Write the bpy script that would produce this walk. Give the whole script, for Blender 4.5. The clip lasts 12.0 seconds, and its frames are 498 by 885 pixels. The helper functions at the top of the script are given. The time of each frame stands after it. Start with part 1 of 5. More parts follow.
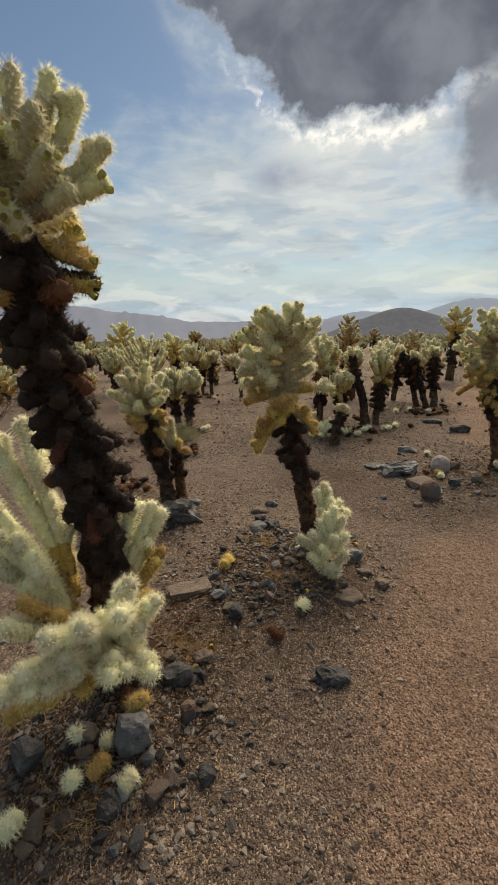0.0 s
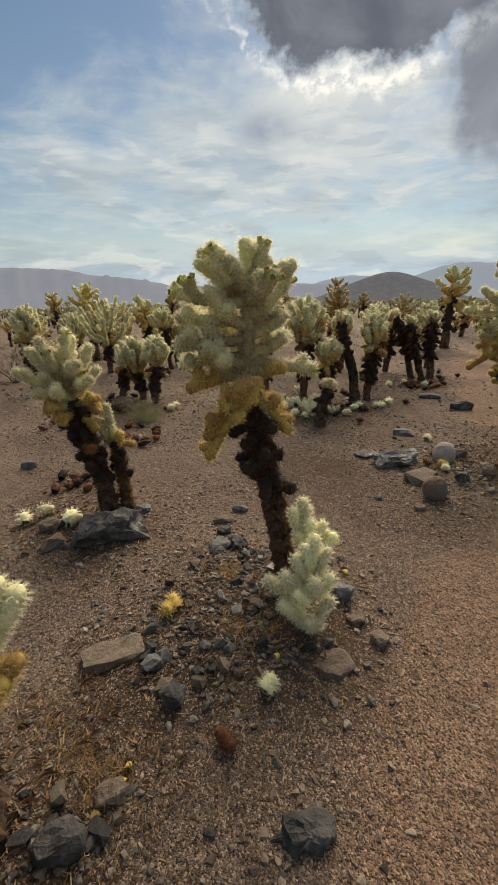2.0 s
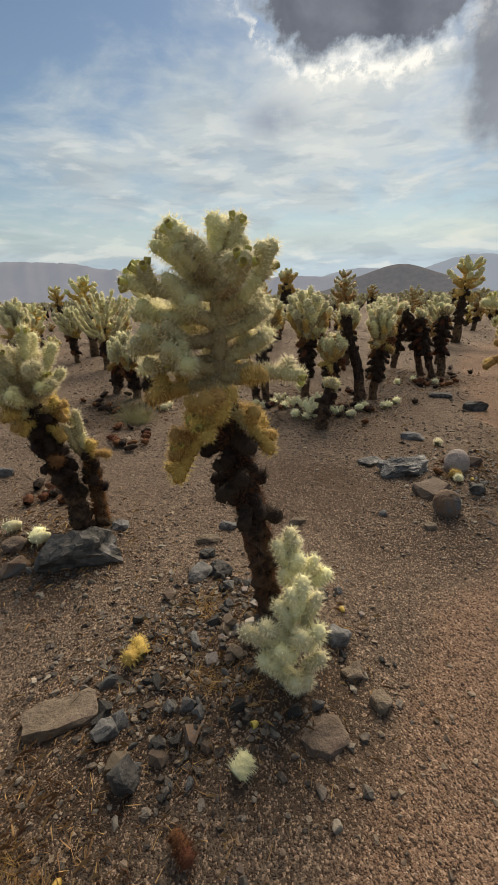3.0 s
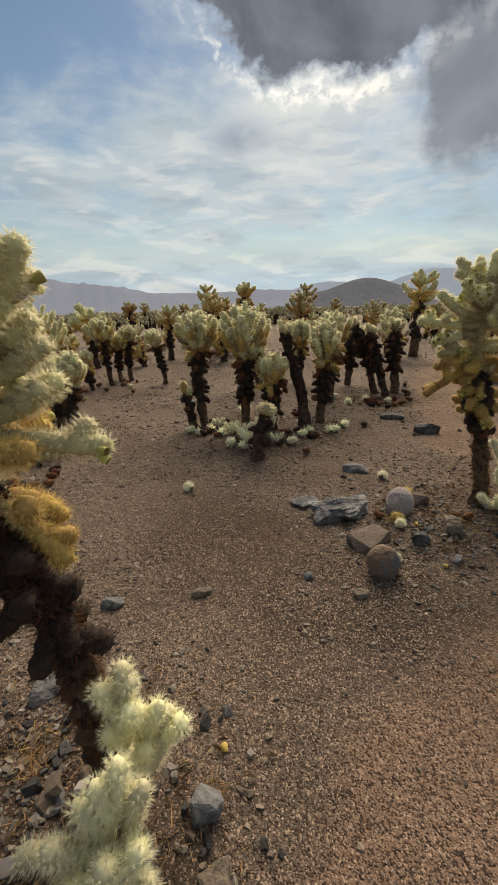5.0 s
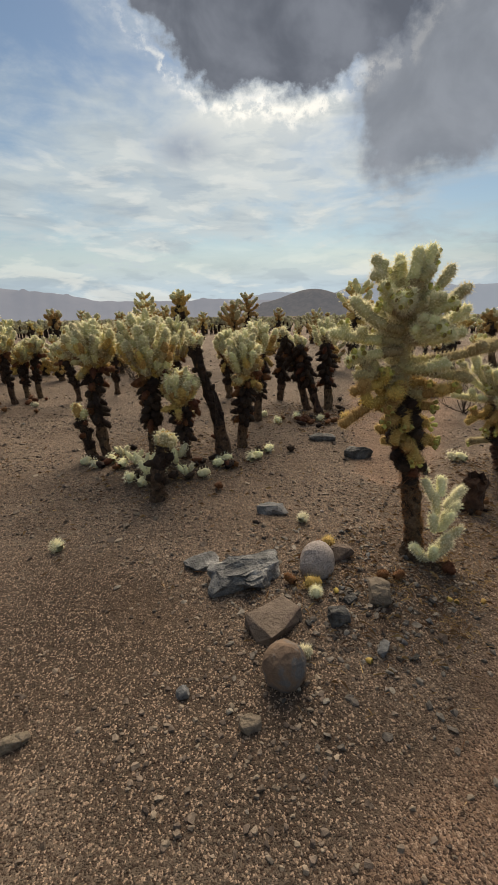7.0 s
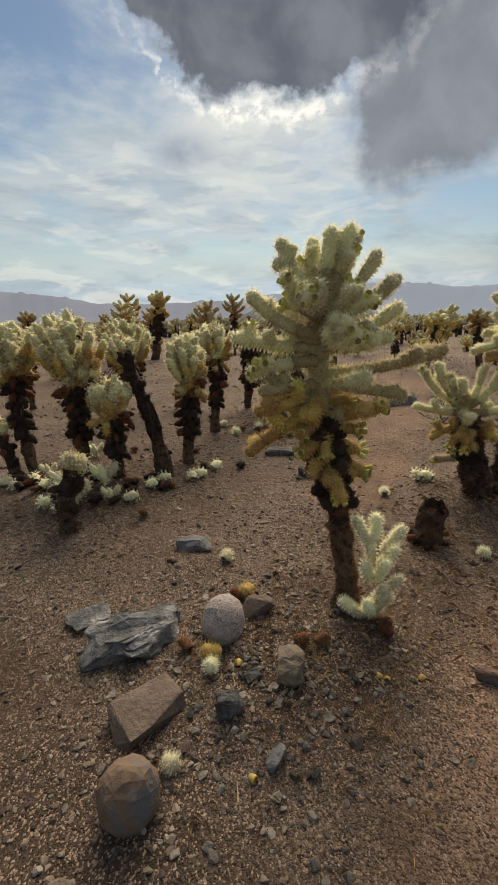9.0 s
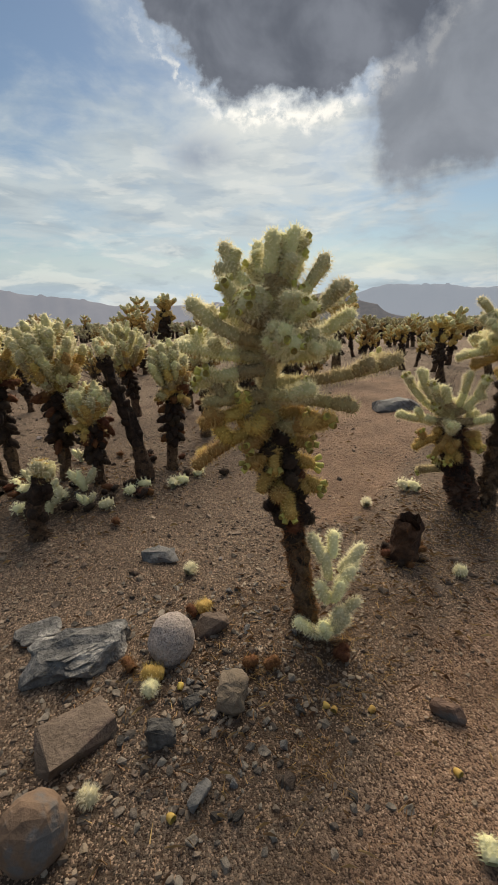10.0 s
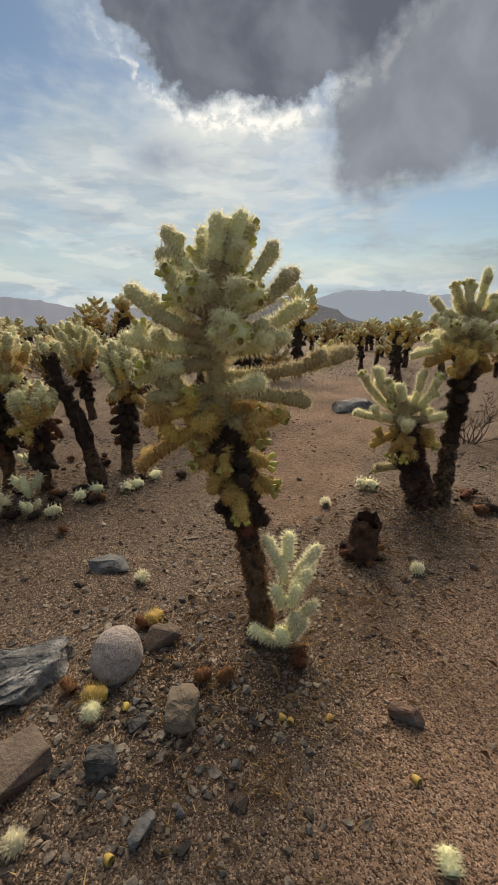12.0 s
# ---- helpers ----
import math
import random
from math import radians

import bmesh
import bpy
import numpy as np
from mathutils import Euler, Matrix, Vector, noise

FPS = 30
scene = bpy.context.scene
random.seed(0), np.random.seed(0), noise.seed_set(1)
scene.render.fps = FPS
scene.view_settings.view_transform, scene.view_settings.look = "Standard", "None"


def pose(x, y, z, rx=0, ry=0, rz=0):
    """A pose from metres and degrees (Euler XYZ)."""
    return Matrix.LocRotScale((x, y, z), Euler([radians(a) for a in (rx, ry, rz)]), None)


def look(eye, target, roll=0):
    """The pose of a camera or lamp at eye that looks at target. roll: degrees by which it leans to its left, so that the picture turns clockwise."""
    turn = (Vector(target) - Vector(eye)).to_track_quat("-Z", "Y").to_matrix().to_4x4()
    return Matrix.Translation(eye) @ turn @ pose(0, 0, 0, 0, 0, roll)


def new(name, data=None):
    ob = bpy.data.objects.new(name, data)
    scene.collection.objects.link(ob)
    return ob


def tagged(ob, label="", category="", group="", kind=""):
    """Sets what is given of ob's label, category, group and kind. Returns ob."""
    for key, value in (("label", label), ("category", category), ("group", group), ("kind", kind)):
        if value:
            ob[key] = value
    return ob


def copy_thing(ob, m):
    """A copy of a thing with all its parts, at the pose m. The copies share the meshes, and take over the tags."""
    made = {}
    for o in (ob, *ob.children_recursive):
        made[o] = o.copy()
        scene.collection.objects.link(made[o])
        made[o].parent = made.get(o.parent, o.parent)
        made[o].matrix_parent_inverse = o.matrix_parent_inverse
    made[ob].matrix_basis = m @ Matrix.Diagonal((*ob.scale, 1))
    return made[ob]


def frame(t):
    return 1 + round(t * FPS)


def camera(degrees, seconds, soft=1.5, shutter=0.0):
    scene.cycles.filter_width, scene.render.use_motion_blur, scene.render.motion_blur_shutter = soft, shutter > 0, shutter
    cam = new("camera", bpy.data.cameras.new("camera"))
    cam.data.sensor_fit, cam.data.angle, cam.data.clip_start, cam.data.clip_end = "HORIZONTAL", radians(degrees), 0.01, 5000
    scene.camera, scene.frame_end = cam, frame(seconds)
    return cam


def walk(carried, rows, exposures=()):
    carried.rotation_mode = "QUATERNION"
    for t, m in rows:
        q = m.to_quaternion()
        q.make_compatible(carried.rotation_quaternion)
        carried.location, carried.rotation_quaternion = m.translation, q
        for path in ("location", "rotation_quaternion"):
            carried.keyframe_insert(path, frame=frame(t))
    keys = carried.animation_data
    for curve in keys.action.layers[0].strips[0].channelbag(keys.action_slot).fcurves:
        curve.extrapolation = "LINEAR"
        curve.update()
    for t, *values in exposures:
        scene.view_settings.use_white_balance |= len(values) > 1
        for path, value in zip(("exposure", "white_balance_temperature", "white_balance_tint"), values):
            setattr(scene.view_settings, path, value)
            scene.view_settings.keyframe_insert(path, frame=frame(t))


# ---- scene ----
cam = camera(62.7, 12.0, soft=1.3)
METRES, EYE, TILT, LEAN, TURN = 3.75, 1.52, 0.0, 0.0, 8.6
ROWS = [
    (0.0, 0.0, 0.0, 0.0, -0.35, -15.92, 1.22),
    (0.5, -0.0001, 0.0648, -0.0021, -2.1, -16.92, 1.3),
    (1.0, 0.0053, 0.1046, -0.0077, -3.13, -18.02, 1.29),
    (1.5, 0.0257, 0.1601, -0.0149, -3.1, -19.22, 1.2),
    (2.0, 0.0488, 0.2029, -0.0168, -2.13, -20.41, 1.15),
    (2.5, 0.0633, 0.2431, -0.0212, -1.03, -21.25, 1.38),
    (4.5, 0.1748, 0.4012, -0.0206, -2.89, -20.32, 1.92),
    (5.0, 0.2054, 0.4249, -0.0195, -4.89, -19.68, 1.56),
    (5.5, 0.2337, 0.4741, -0.025, -7.02, -19.18, 1.35),
    (6.0, 0.2574, 0.5219, -0.0226, -9.02, -18.86, 1.24),
    (6.5, 0.2815, 0.5511, -0.0261, -10.54, -18.68, 1.08),
    (7.0, 0.3336, 0.5868, -0.0272, -11.58, -18.65, 0.94),
    (7.5, 0.3756, 0.6083, -0.027, -12.27, -18.6, 0.95),
    (9.5, 0.5226, 0.6885, -0.0353, -11.21, -18.28, 1.26),
    (10.0, 0.5596, 0.687, -0.0306, -9.78, -18.11, 1.21),
    (10.5, 0.5784, 0.6846, -0.0366, -9.18, -17.87, 1.16),
    (11.0, 0.5811, 0.6921, -0.0425, -9.96, -17.72, 1.09),
    (11.5, 0.5818, 0.6978, -0.043, -12.0, -17.65, 0.93),
    (12.0, 0.5789, 0.7044, -0.0433, -14.66, -17.71, 0.47),
]
EXPOSURES = [(0.0, 0.25, 7250, 10), (12.0, 0.25, 7250, 10)]
walk(cam, [(t, pose(0, 0, EYE, TILT, LEAN, TURN) @ pose(METRES * x, METRES * y, METRES * z, 90 + pitch, roll, yaw)) for t, x, y, z, yaw, pitch, roll in ROWS], EXPOSURES)

# ---- light: sky with broken cloud, the sun veiled behind the dark cloud ----
SUN_AZ, SUN_EL = 9.0, 38.0


class Graph:
    """Short-hand for building node trees."""

    def __init__(self, tree):
        self.tree = tree
        tree.nodes.clear()

    def node(self, kind, **values):
        n = self.tree.nodes.new(kind)
        for k, v in values.items():
            setattr(n, k, v)
        return n

    def link(self, a, b):
        self.tree.links.new(a, b)

    def put(self, socket, v):
        if isinstance(v, bpy.types.NodeSocket):
            self.link(v, socket)
        else:
            socket.default_value = v

    def m(self, op, a, b=None, c=None, clamp=False):
        n = self.node("ShaderNodeMath", operation=op, use_clamp=clamp)
        for i, v in enumerate((a, b, c)):
            if v is not None:
                self.put(n.inputs[i], v)
        return n.outputs[0]

    def ramp(self, v, lo, hi, a=0.0, b=1.0):
        n = self.node("ShaderNodeMapRange", interpolation_type="SMOOTHSTEP")
        for i, q in enumerate((v, lo, hi, a, b)):
            self.put(n.inputs[i], q)
        return n.outputs[0]

    def mix(self, fac, a, b, blend="MIX"):
        n = self.node("ShaderNodeMix", data_type="RGBA", blend_type=blend)
        for i, q in ((0, fac), (6, a), (7, b)):
            self.put(n.inputs[i], q if isinstance(q, (float, int, bpy.types.NodeSocket)) else (*q[:3], 1.0))
        return n.outputs[2]

    def noise(self, vec, scale, detail=4.0, rough=0.55, distortion=0.0):
        n = self.node("ShaderNodeTexNoise")
        if vec is not None:
            self.link(vec, n.inputs["Vector"])
        for k, q in (("Scale", scale), ("Detail", detail), ("Roughness", rough), ("Distortion", distortion)):
            n.inputs[k].default_value = q
        return n.outputs["Fac"]

    def voronoi(self, vec, scale, feature="F1", out="Distance"):
        n = self.node("ShaderNodeTexVoronoi", feature=feature)
        self.link(vec, n.inputs["Vector"])
        n.inputs["Scale"].default_value = scale
        return n.outputs[out]

    def xyz(self, x, y, z=0.0):
        n = self.node("ShaderNodeCombineXYZ")
        for i, q in enumerate((x, y, z)):
            self.put(n.inputs[i], q)
        return n.outputs[0]

    def bell(self, u, v, cu, cv, su, sv):
        a = self.m("DIVIDE", self.m("SUBTRACT", u, cu), su)
        b = self.m("DIVIDE", self.m("SUBTRACT", v, cv), sv)
        s = self.m("ADD", self.m("MULTIPLY", a, a), self.m("MULTIPLY", b, b))
        return self.m("EXPONENT", self.m("MULTIPLY", s, -1.0))

    def sum(self, *terms):
        total = terms[0]
        for q in terms[1:]:
            total = self.m("ADD", total, q)
        return total


def build_sky():
    world = bpy.data.worlds.new("sky")
    scene.world = world
    world.use_nodes = True
    g = Graph(world.node_tree)
    sky = g.node("ShaderNodeTexSky", sky_type="NISHITA", sun_disc=False)
    sky.sun_elevation, sky.sun_rotation = radians(SUN_EL), radians(SUN_AZ)
    sky.air_density, sky.dust_density, sky.ozone_density = 1.2, 0.2, 3.5
    way = g.node("ShaderNodeTexCoord").outputs["Generated"]
    sep = g.node("ShaderNodeSeparateXYZ")
    g.link(way, sep.inputs[0])
    x, y, z = sep.outputs
    u = g.m("MULTIPLY", g.m("ARCTAN2", x, y), 57.2958)      # azimuth, degrees
    v = g.m("MULTIPLY", g.m("ARCSINE", z), 57.2958)         # elevation, degrees
    ahead = g.m("DIVIDE", 57.3, g.m("SQRT", g.m("ADD", g.m("MULTIPLY", y, y), 0.02)))
    flat = g.xyz(g.m("MULTIPLY", x, ahead), g.m("MULTIPLY", z, ahead))
    lift = g.m("ADD", g.m("MAXIMUM", z, 0.0), 0.16)
    plane = g.xyz(g.m("DIVIDE", x, lift), g.m("DIVIDE", y, lift))
    # thin white veil with blue showing through
    veil_noise = g.noise(plane, 1.5, 8.0, 0.58, 0.6)
    fine = g.noise(plane, 5.0, 7.0, 0.6, 0.4)
    veil = g.sum(0.30, g.m("MULTIPLY", g.m("SUBTRACT", veil_noise, 0.5), 2.4), g.m("MULTIPLY", g.m("SUBTRACT", fine, 0.5), 0.7),
                 g.m("MULTIPLY", g.bell(u, v, 2, 16, 19, 8), 0.62),
                 g.m("MULTIPLY", g.bell(u, v, -18, 11, 15, 6), 0.32),
                 g.m("MULTIPLY", g.bell(u, v, -29, 27, 16, 9), -0.5),
                 g.m("MULTIPLY", g.bell(u, v, 7, 4.4, 9, 2.2), -0.60))
    veil = g.m("MULTIPLY", g.ramp(veil, -0.05, 0.95), 0.93)
    veil = g.m("MAXIMUM", veil, g.ramp(v, 9.0, 2.0, 0.0, 0.97))
    # shaded flat streaks in the lower sky
    bands = g.noise(g.xyz(g.m("MULTIPLY", u, 0.045), g.m("MULTIPLY", v, 0.21)), 1.35, 6.0, 0.55, 0.5)
    streak = g.m("MULTIPLY", g.ramp(bands, 0.47, 0.66), g.ramp(v, 1.0, 24.0, 0.75, 0.42))
    white = g.mix(g.bell(u, v, 8, 21, 15, 9), (0.44, 0.52, 0.585), (0.60, 0.65, 0.675))
    white = g.mix(g.ramp(v, 6.5, 1.5, 0.0, 0.8), white, (0.40, 0.53, 0.66))
    white = g.mix(g.ramp(v, 34.0, 65.0), white, (1.0, 1.0, 0.98))
    cloud = g.mix(streak, white, (0.27, 0.345, 0.43))
    wisp = g.noise(g.xyz(g.m("MULTIPLY_ADD", v, 0.02, g.m("MULTIPLY", u, 0.06)), g.m("MULTIPLY", v, 0.22)), 1.9, 7.0, 0.55, 0.35)
    cloud = g.mix(g.m("MULTIPLY", g.ramp(wisp, 0.50, 0.60), g.ramp(v, 26.0, 6.0, 0.2, 0.5)), cloud, (0.70, 0.735, 0.74))
    cloud = g.mix(g.m("MULTIPLY", g.ramp(wisp, 0.45, 0.36), g.ramp(v, 26.0, 6.0, 0.2, 0.6)), cloud, (0.30, 0.39, 0.50))
    bright_streak = g.m("MULTIPLY", g.ramp(bands, 0.46, 0.30), g.m("MULTIPLY", g.bell(u, v, 23, 8, 17, 5), 0.75))
    cloud = g.mix(bright_streak, cloud, (0.78, 0.76, 0.66))
    # a small shaded patch in the bright veil, and a grey shelf low beside the dark cloud
    soft = g.noise(flat, 0.2, 5.0, 0.55)
    cloud = g.mix(g.m("MULTIPLY", g.bell(u, v, -4.5, 17.0, 3.4, 1.7), g.ramp(soft, 0.3, 0.55, 0.35, 0.95)), cloud, (0.27, 0.325, 0.42))
    cloud = g.mix(g.m("MULTIPLY", g.bell(u, v, 40, 9, 15, 8), g.ramp(bands, 0.34, 0.52, 0.45, 0.95)), cloud, (0.25, 0.295, 0.37))
    # the dark cloud: a main mass and a paler one beside it, with torn rims
    warp_big = g.m("MULTIPLY", g.m("SUBTRACT", g.noise(flat, 0.16, 3.0, 0.55), 0.5), 5.0)
    warp_fine = g.m("MULTIPLY", g.m("SUBTRACT", g.noise(flat, 0.42, 8.0, 0.6), 0.5), 4.2)
    rag = g.sum(warp_big, warp_fine)
    left = g.m("MULTIPLY", g.m("SUBTRACT", v, g.m("MULTIPLY_ADD", u, -0.66, 20.6)), 0.83)
    right = g.m("MULTIPLY", g.m("SUBTRACT", v, g.m("MULTIPLY_ADD", u, 0.62, 12.6)), 0.86)
    main = g.m("MINIMUM", g.m("SUBTRACT", v, 21.2), g.m("MINIMUM", left, right))
    main = g.m("MINIMUM", main, g.m("SUBTRACT", 46.0, v))
    side = g.m("SUBTRACT", g.m("SUBTRACT", u, g.ramp(v, 24.0, 29.0, 13.2, 8.0)), g.m("MULTIPLY", g.m("MAXIMUM", g.m("SUBTRACT", 20.0, v), 0.0), 0.42))
    side = g.m("MINIMUM", side, g.m("SUBTRACT", g.m("SUBTRACT", v, 11.4), g.m("MULTIPLY", g.m("MAXIMUM", g.m("SUBTRACT", u, 22.0), 0.0), 0.18)))
    main_d = g.m("ADD", main, rag)
    side_d = g.m("ADD", side, g.m("MULTIPLY", rag, 1.1))
    main_mask = g.ramp(main_d, -0.1, 1.5)
    side_mask = g.m("MULTIPLY", g.ramp(side_d, -0.8, 3.4), 0.95)
    folds = g.noise(flat, 0.11, 5.0, 0.55, 0.3)
    dark = g.mix(g.ramp(folds, 0.35, 0.7), (0.100, 0.118, 0.158), (0.178, 0.205, 0.262))
    grey = g.mix(g.ramp(folds, 0.35, 0.7), (0.165, 0.188, 0.236), (0.225, 0.255, 0.315))
    cloud = g.mix(side_mask, cloud, grey)
    cloud = g.mix(main_mask, cloud, dark)
    # silver lining where the sun stands behind the rim
    rim = g.bell(main_d, 0.0, -0.7, 0.0, 0.85, 1.0)
    rim = g.m("MULTIPLY", rim, g.ramp(g.noise(flat, 0.5, 7.0, 0.65), 0.40, 0.55))
    glow = g.m("MULTIPLY", g.bell(u, v, 5, 24, 17, 9), g.m("SUBTRACT", 1.0, g.m("MULTIPLY", side_mask, 0.75)))
    rim = g.m("MULTIPLY", rim, glow, clamp=True)
    cloud = g.mix(rim, cloud, (0.98, 0.98, 0.95))
    cover = g.m("MAXIMUM", g.m("MAXIMUM", veil, rim), g.m("MAXIMUM", main_mask, side_mask))
    low = g.node("ShaderNodeBackground")
    g.link(sky.outputs[0], low.inputs[0])
    low.inputs[1].default_value = SKY_STRENGTH
    high = g.node("ShaderNodeBackground")
    g.link(cloud, high.inputs[0])
    high.inputs[1].default_value = 1.0
    both = g.node("ShaderNodeMixShader")
    g.link(cover, both.inputs[0])
    g.link(low.outputs[0], both.inputs[1])
    g.link(high.outputs[0], both.inputs[2])
    g.link(both.outputs[0], g.node("ShaderNodeOutputWorld").inputs[0])


SKY_STRENGTH = 0.065
build_sky()
sun = new("sun", bpy.data.lights.new("sun", "SUN"))
sun.data.energy, sun.data.angle, sun.data.color = 4.6, radians(50), (1.0, 0.90, 0.75)
sun.matrix_basis = look((math.sin(radians(SUN_AZ)) * math.cos(radians(SUN_EL)) * 50, math.cos(radians(SUN_AZ)) * math.cos(radians(SUN_EL)) * 50,
                         math.sin(radians(SUN_EL)) * 50), (0, 0, 0))


# ---- materials ----
def material(name, c1, c2, scale=6.0, rough=0.9, bump=0.4, grain=60.0, c3=None, c3_scale=2.0, c3_cut=0.6, vary=0.25, island=False, through_light=0.0, depth=0.02):
    """Two colours broken by noise, a third in patches, grain relief, and a change of value from piece to piece."""
    mat = bpy.data.materials.new(name)
    mat.use_nodes = True
    g = Graph(mat.node_tree)
    at = g.node("ShaderNodeTexCoord").outputs["Object"]
    col = g.mix(g.ramp(g.noise(at, scale, 5.0, 0.6), 0.32, 0.68), c1, c2)
    if c3:
        col = g.mix(g.ramp(g.noise(at, c3_scale, 4.0, 0.65), c3_cut - 0.06, c3_cut + 0.08), col, c3)
    rnd = g.node("ShaderNodeNewGeometry").outputs["Random Per Island"] if island else g.node("ShaderNodeObjectInfo").outputs["Random"]
    hsv = g.node("ShaderNodeHueSaturation")
    g.put(hsv.inputs["Hue"], g.m("MULTIPLY_ADD", rnd, 0.03, 0.485))
    g.put(hsv.inputs["Value"], g.m("MULTIPLY_ADD", rnd, 2 * vary, 1.0 - vary))
    g.link(col, hsv.inputs["Color"])
    b = g.node("ShaderNodeBsdfPrincipled")
    g.link(hsv.outputs[0], b.inputs["Base Color"])
    b.inputs["Roughness"].default_value = rough
    b.inputs["Specular IOR Level"].default_value = 0.3
    if bump:
        bp = g.node("ShaderNodeBump")
        bp.inputs["Strength"].default_value, bp.inputs["Distance"].default_value = bump, depth
        g.link(g.noise(at, grain, 5.0, 0.65), bp.inputs["Height"])
        g.link(bp.outputs[0], b.inputs["Normal"])
    out = b.outputs[0]
    if through_light:
        tr = g.node("ShaderNodeBsdfTranslucent")
        g.link(hsv.outputs[0], tr.inputs["Color"])
        mx = g.node("ShaderNodeMixShader")
        mx.inputs[0].default_value = through_light
        g.link(out, mx.inputs[1])
        g.link(tr.outputs[0], mx.inputs[2])
        out = mx.outputs[0]
    g.link(out, g.node("ShaderNodeOutputMaterial").inputs[0])
    return mat


def ground_material():
    """Coarse granite sand: pinkish on the trodden trail, greyer and stonier between the plants."""
    mat = bpy.data.materials.new("granite_sand")
    mat.use_nodes = True
    g = Graph(mat.node_tree)
    at = g.node("ShaderNodeTexCoord").outputs["Object"]
    trail = g.node("ShaderNodeAttribute", attribute_name="trail").outputs["Fac"]
    trail = g.ramp(g.m("ADD", trail, g.m("MULTIPLY", g.m("SUBTRACT", g.noise(at, 3.0, 5.0, 0.6), 0.5), 0.9)), 0.2, 0.8)
    cell = g.node("ShaderNodeTexVoronoi")
    g.link(at, cell.inputs["Vector"])
    cell.inputs["Scale"].default_value = 170.0
    pick = g.node("ShaderNodeSeparateColor")
    g.link(cell.outputs["Color"], pick.inputs[0])
    r1, r2, _ = pick.outputs
    patch = g.ramp(g.noise(at, 1.3, 6.0, 0.6), 0.3, 0.7)
    tan = g.mix(patch, (0.243, 0.151, 0.102), (0.312, 0.20, 0.14))
    dull = g.mix(patch, (0.138, 0.105, 0.08), (0.208, 0.16, 0.124))
    col = g.mix(trail, dull, tan)
    # darker colour in round spots, their edges broken by noise
    darkening = g.node("ShaderNodeAttribute", attribute_name="darkening").outputs["Fac"]
    darkening = g.ramp(g.m("ADD", darkening, g.m("MULTIPLY", g.m("SUBTRACT", g.noise(at, 5.0, 6.0, 0.65), 0.5), 0.8)), 0.25, 0.85, 0.0, 0.8)
    col = g.mix(darkening, col, (0.060, 0.043, 0.031))
    col = g.mix(g.ramp(r1, 0.5, 0.78, 0.0, 0.92), col, (0.062, 0.039, 0.028))
    col = g.mix(g.ramp(r2, 0.70, 0.95, 0.0, 0.8), col, (0.52, 0.37, 0.27))
    stain = g.noise(at, 0.7, 7.0, 0.65)
    col = g.mix(g.ramp(stain, 0.48, 0.66, 0.0, 0.6), col, (0.10, 0.066, 0.045))
    fines = g.noise(at, 45.0, 4.0, 0.7)
    col = g.mix(g.ramp(fines, 0.45, 0.7, 0.0, 0.4), col, (0.12, 0.08, 0.06))
    b = g.node("ShaderNodeBsdfPrincipled")
    g.link(col, b.inputs["Base Color"])
    b.inputs["Roughness"].default_value = 0.95
    b.inputs["Specular IOR Level"].default_value = 0.2
    bp1 = g.node("ShaderNodeBump")
    bp1.inputs["Strength"].default_value, bp1.inputs["Distance"].default_value = 0.9, 0.006
    g.put(bp1.inputs["Height"], g.m("SUBTRACT", 1.0, g.voronoi(at, 170.0)))
    bp2 = g.node("ShaderNodeBump")
    bp2.inputs["Strength"].default_value, bp2.inputs["Distance"].default_value = 0.9, 0.05
    g.link(g.noise(at, 22.0, 6.0, 0.65), bp2.inputs["Height"])
    g.link(bp1.outputs[0], bp2.inputs["Normal"])
    g.link(bp2.outputs[0], b.inputs["Normal"])
    g.link(b.outputs[0], g.node("ShaderNodeOutputMaterial").inputs[0])
    return mat


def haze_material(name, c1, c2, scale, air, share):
    """A far slope with air haze painted in: its own diffuse colour mixed with a bluish emission."""
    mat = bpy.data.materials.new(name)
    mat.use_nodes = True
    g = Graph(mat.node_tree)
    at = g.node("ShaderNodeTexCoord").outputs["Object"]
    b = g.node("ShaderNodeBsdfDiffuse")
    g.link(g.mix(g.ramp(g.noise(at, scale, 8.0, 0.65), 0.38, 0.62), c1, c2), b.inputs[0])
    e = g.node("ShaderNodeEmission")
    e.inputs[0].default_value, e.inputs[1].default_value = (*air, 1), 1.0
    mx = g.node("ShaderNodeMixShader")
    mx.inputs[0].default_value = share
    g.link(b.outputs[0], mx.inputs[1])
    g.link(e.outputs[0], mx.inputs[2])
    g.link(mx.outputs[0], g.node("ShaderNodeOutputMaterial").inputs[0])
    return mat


M_GROUND = ground_material()
M_FLESH = {"fresh": material("green_flesh", (0.45, 0.42, 0.21), (0.57, 0.53, 0.29), 30, 0.7, 0.2, 90),
           "pale": material("young_green_flesh", (0.58, 0.55, 0.32), (0.70, 0.66, 0.42), 30, 0.7, 0.2, 90),
           "golden": material("yellowing_flesh", (0.34, 0.215, 0.06), (0.46, 0.305, 0.10), 30, 0.8, 0.2, 90),
           "tawny": material("tawny_flesh", (0.29, 0.23, 0.11), (0.40, 0.325, 0.165), 30, 0.8, 0.2, 90),
           "dead": material("dead_flesh", (0.022, 0.014, 0.011), (0.045, 0.027, 0.018), 25, 0.9, 0.5, 90),
           "rust": material("rust_flesh", (0.10, 0.035, 0.018), (0.16, 0.07, 0.03), 25, 0.9, 0.5, 90)}
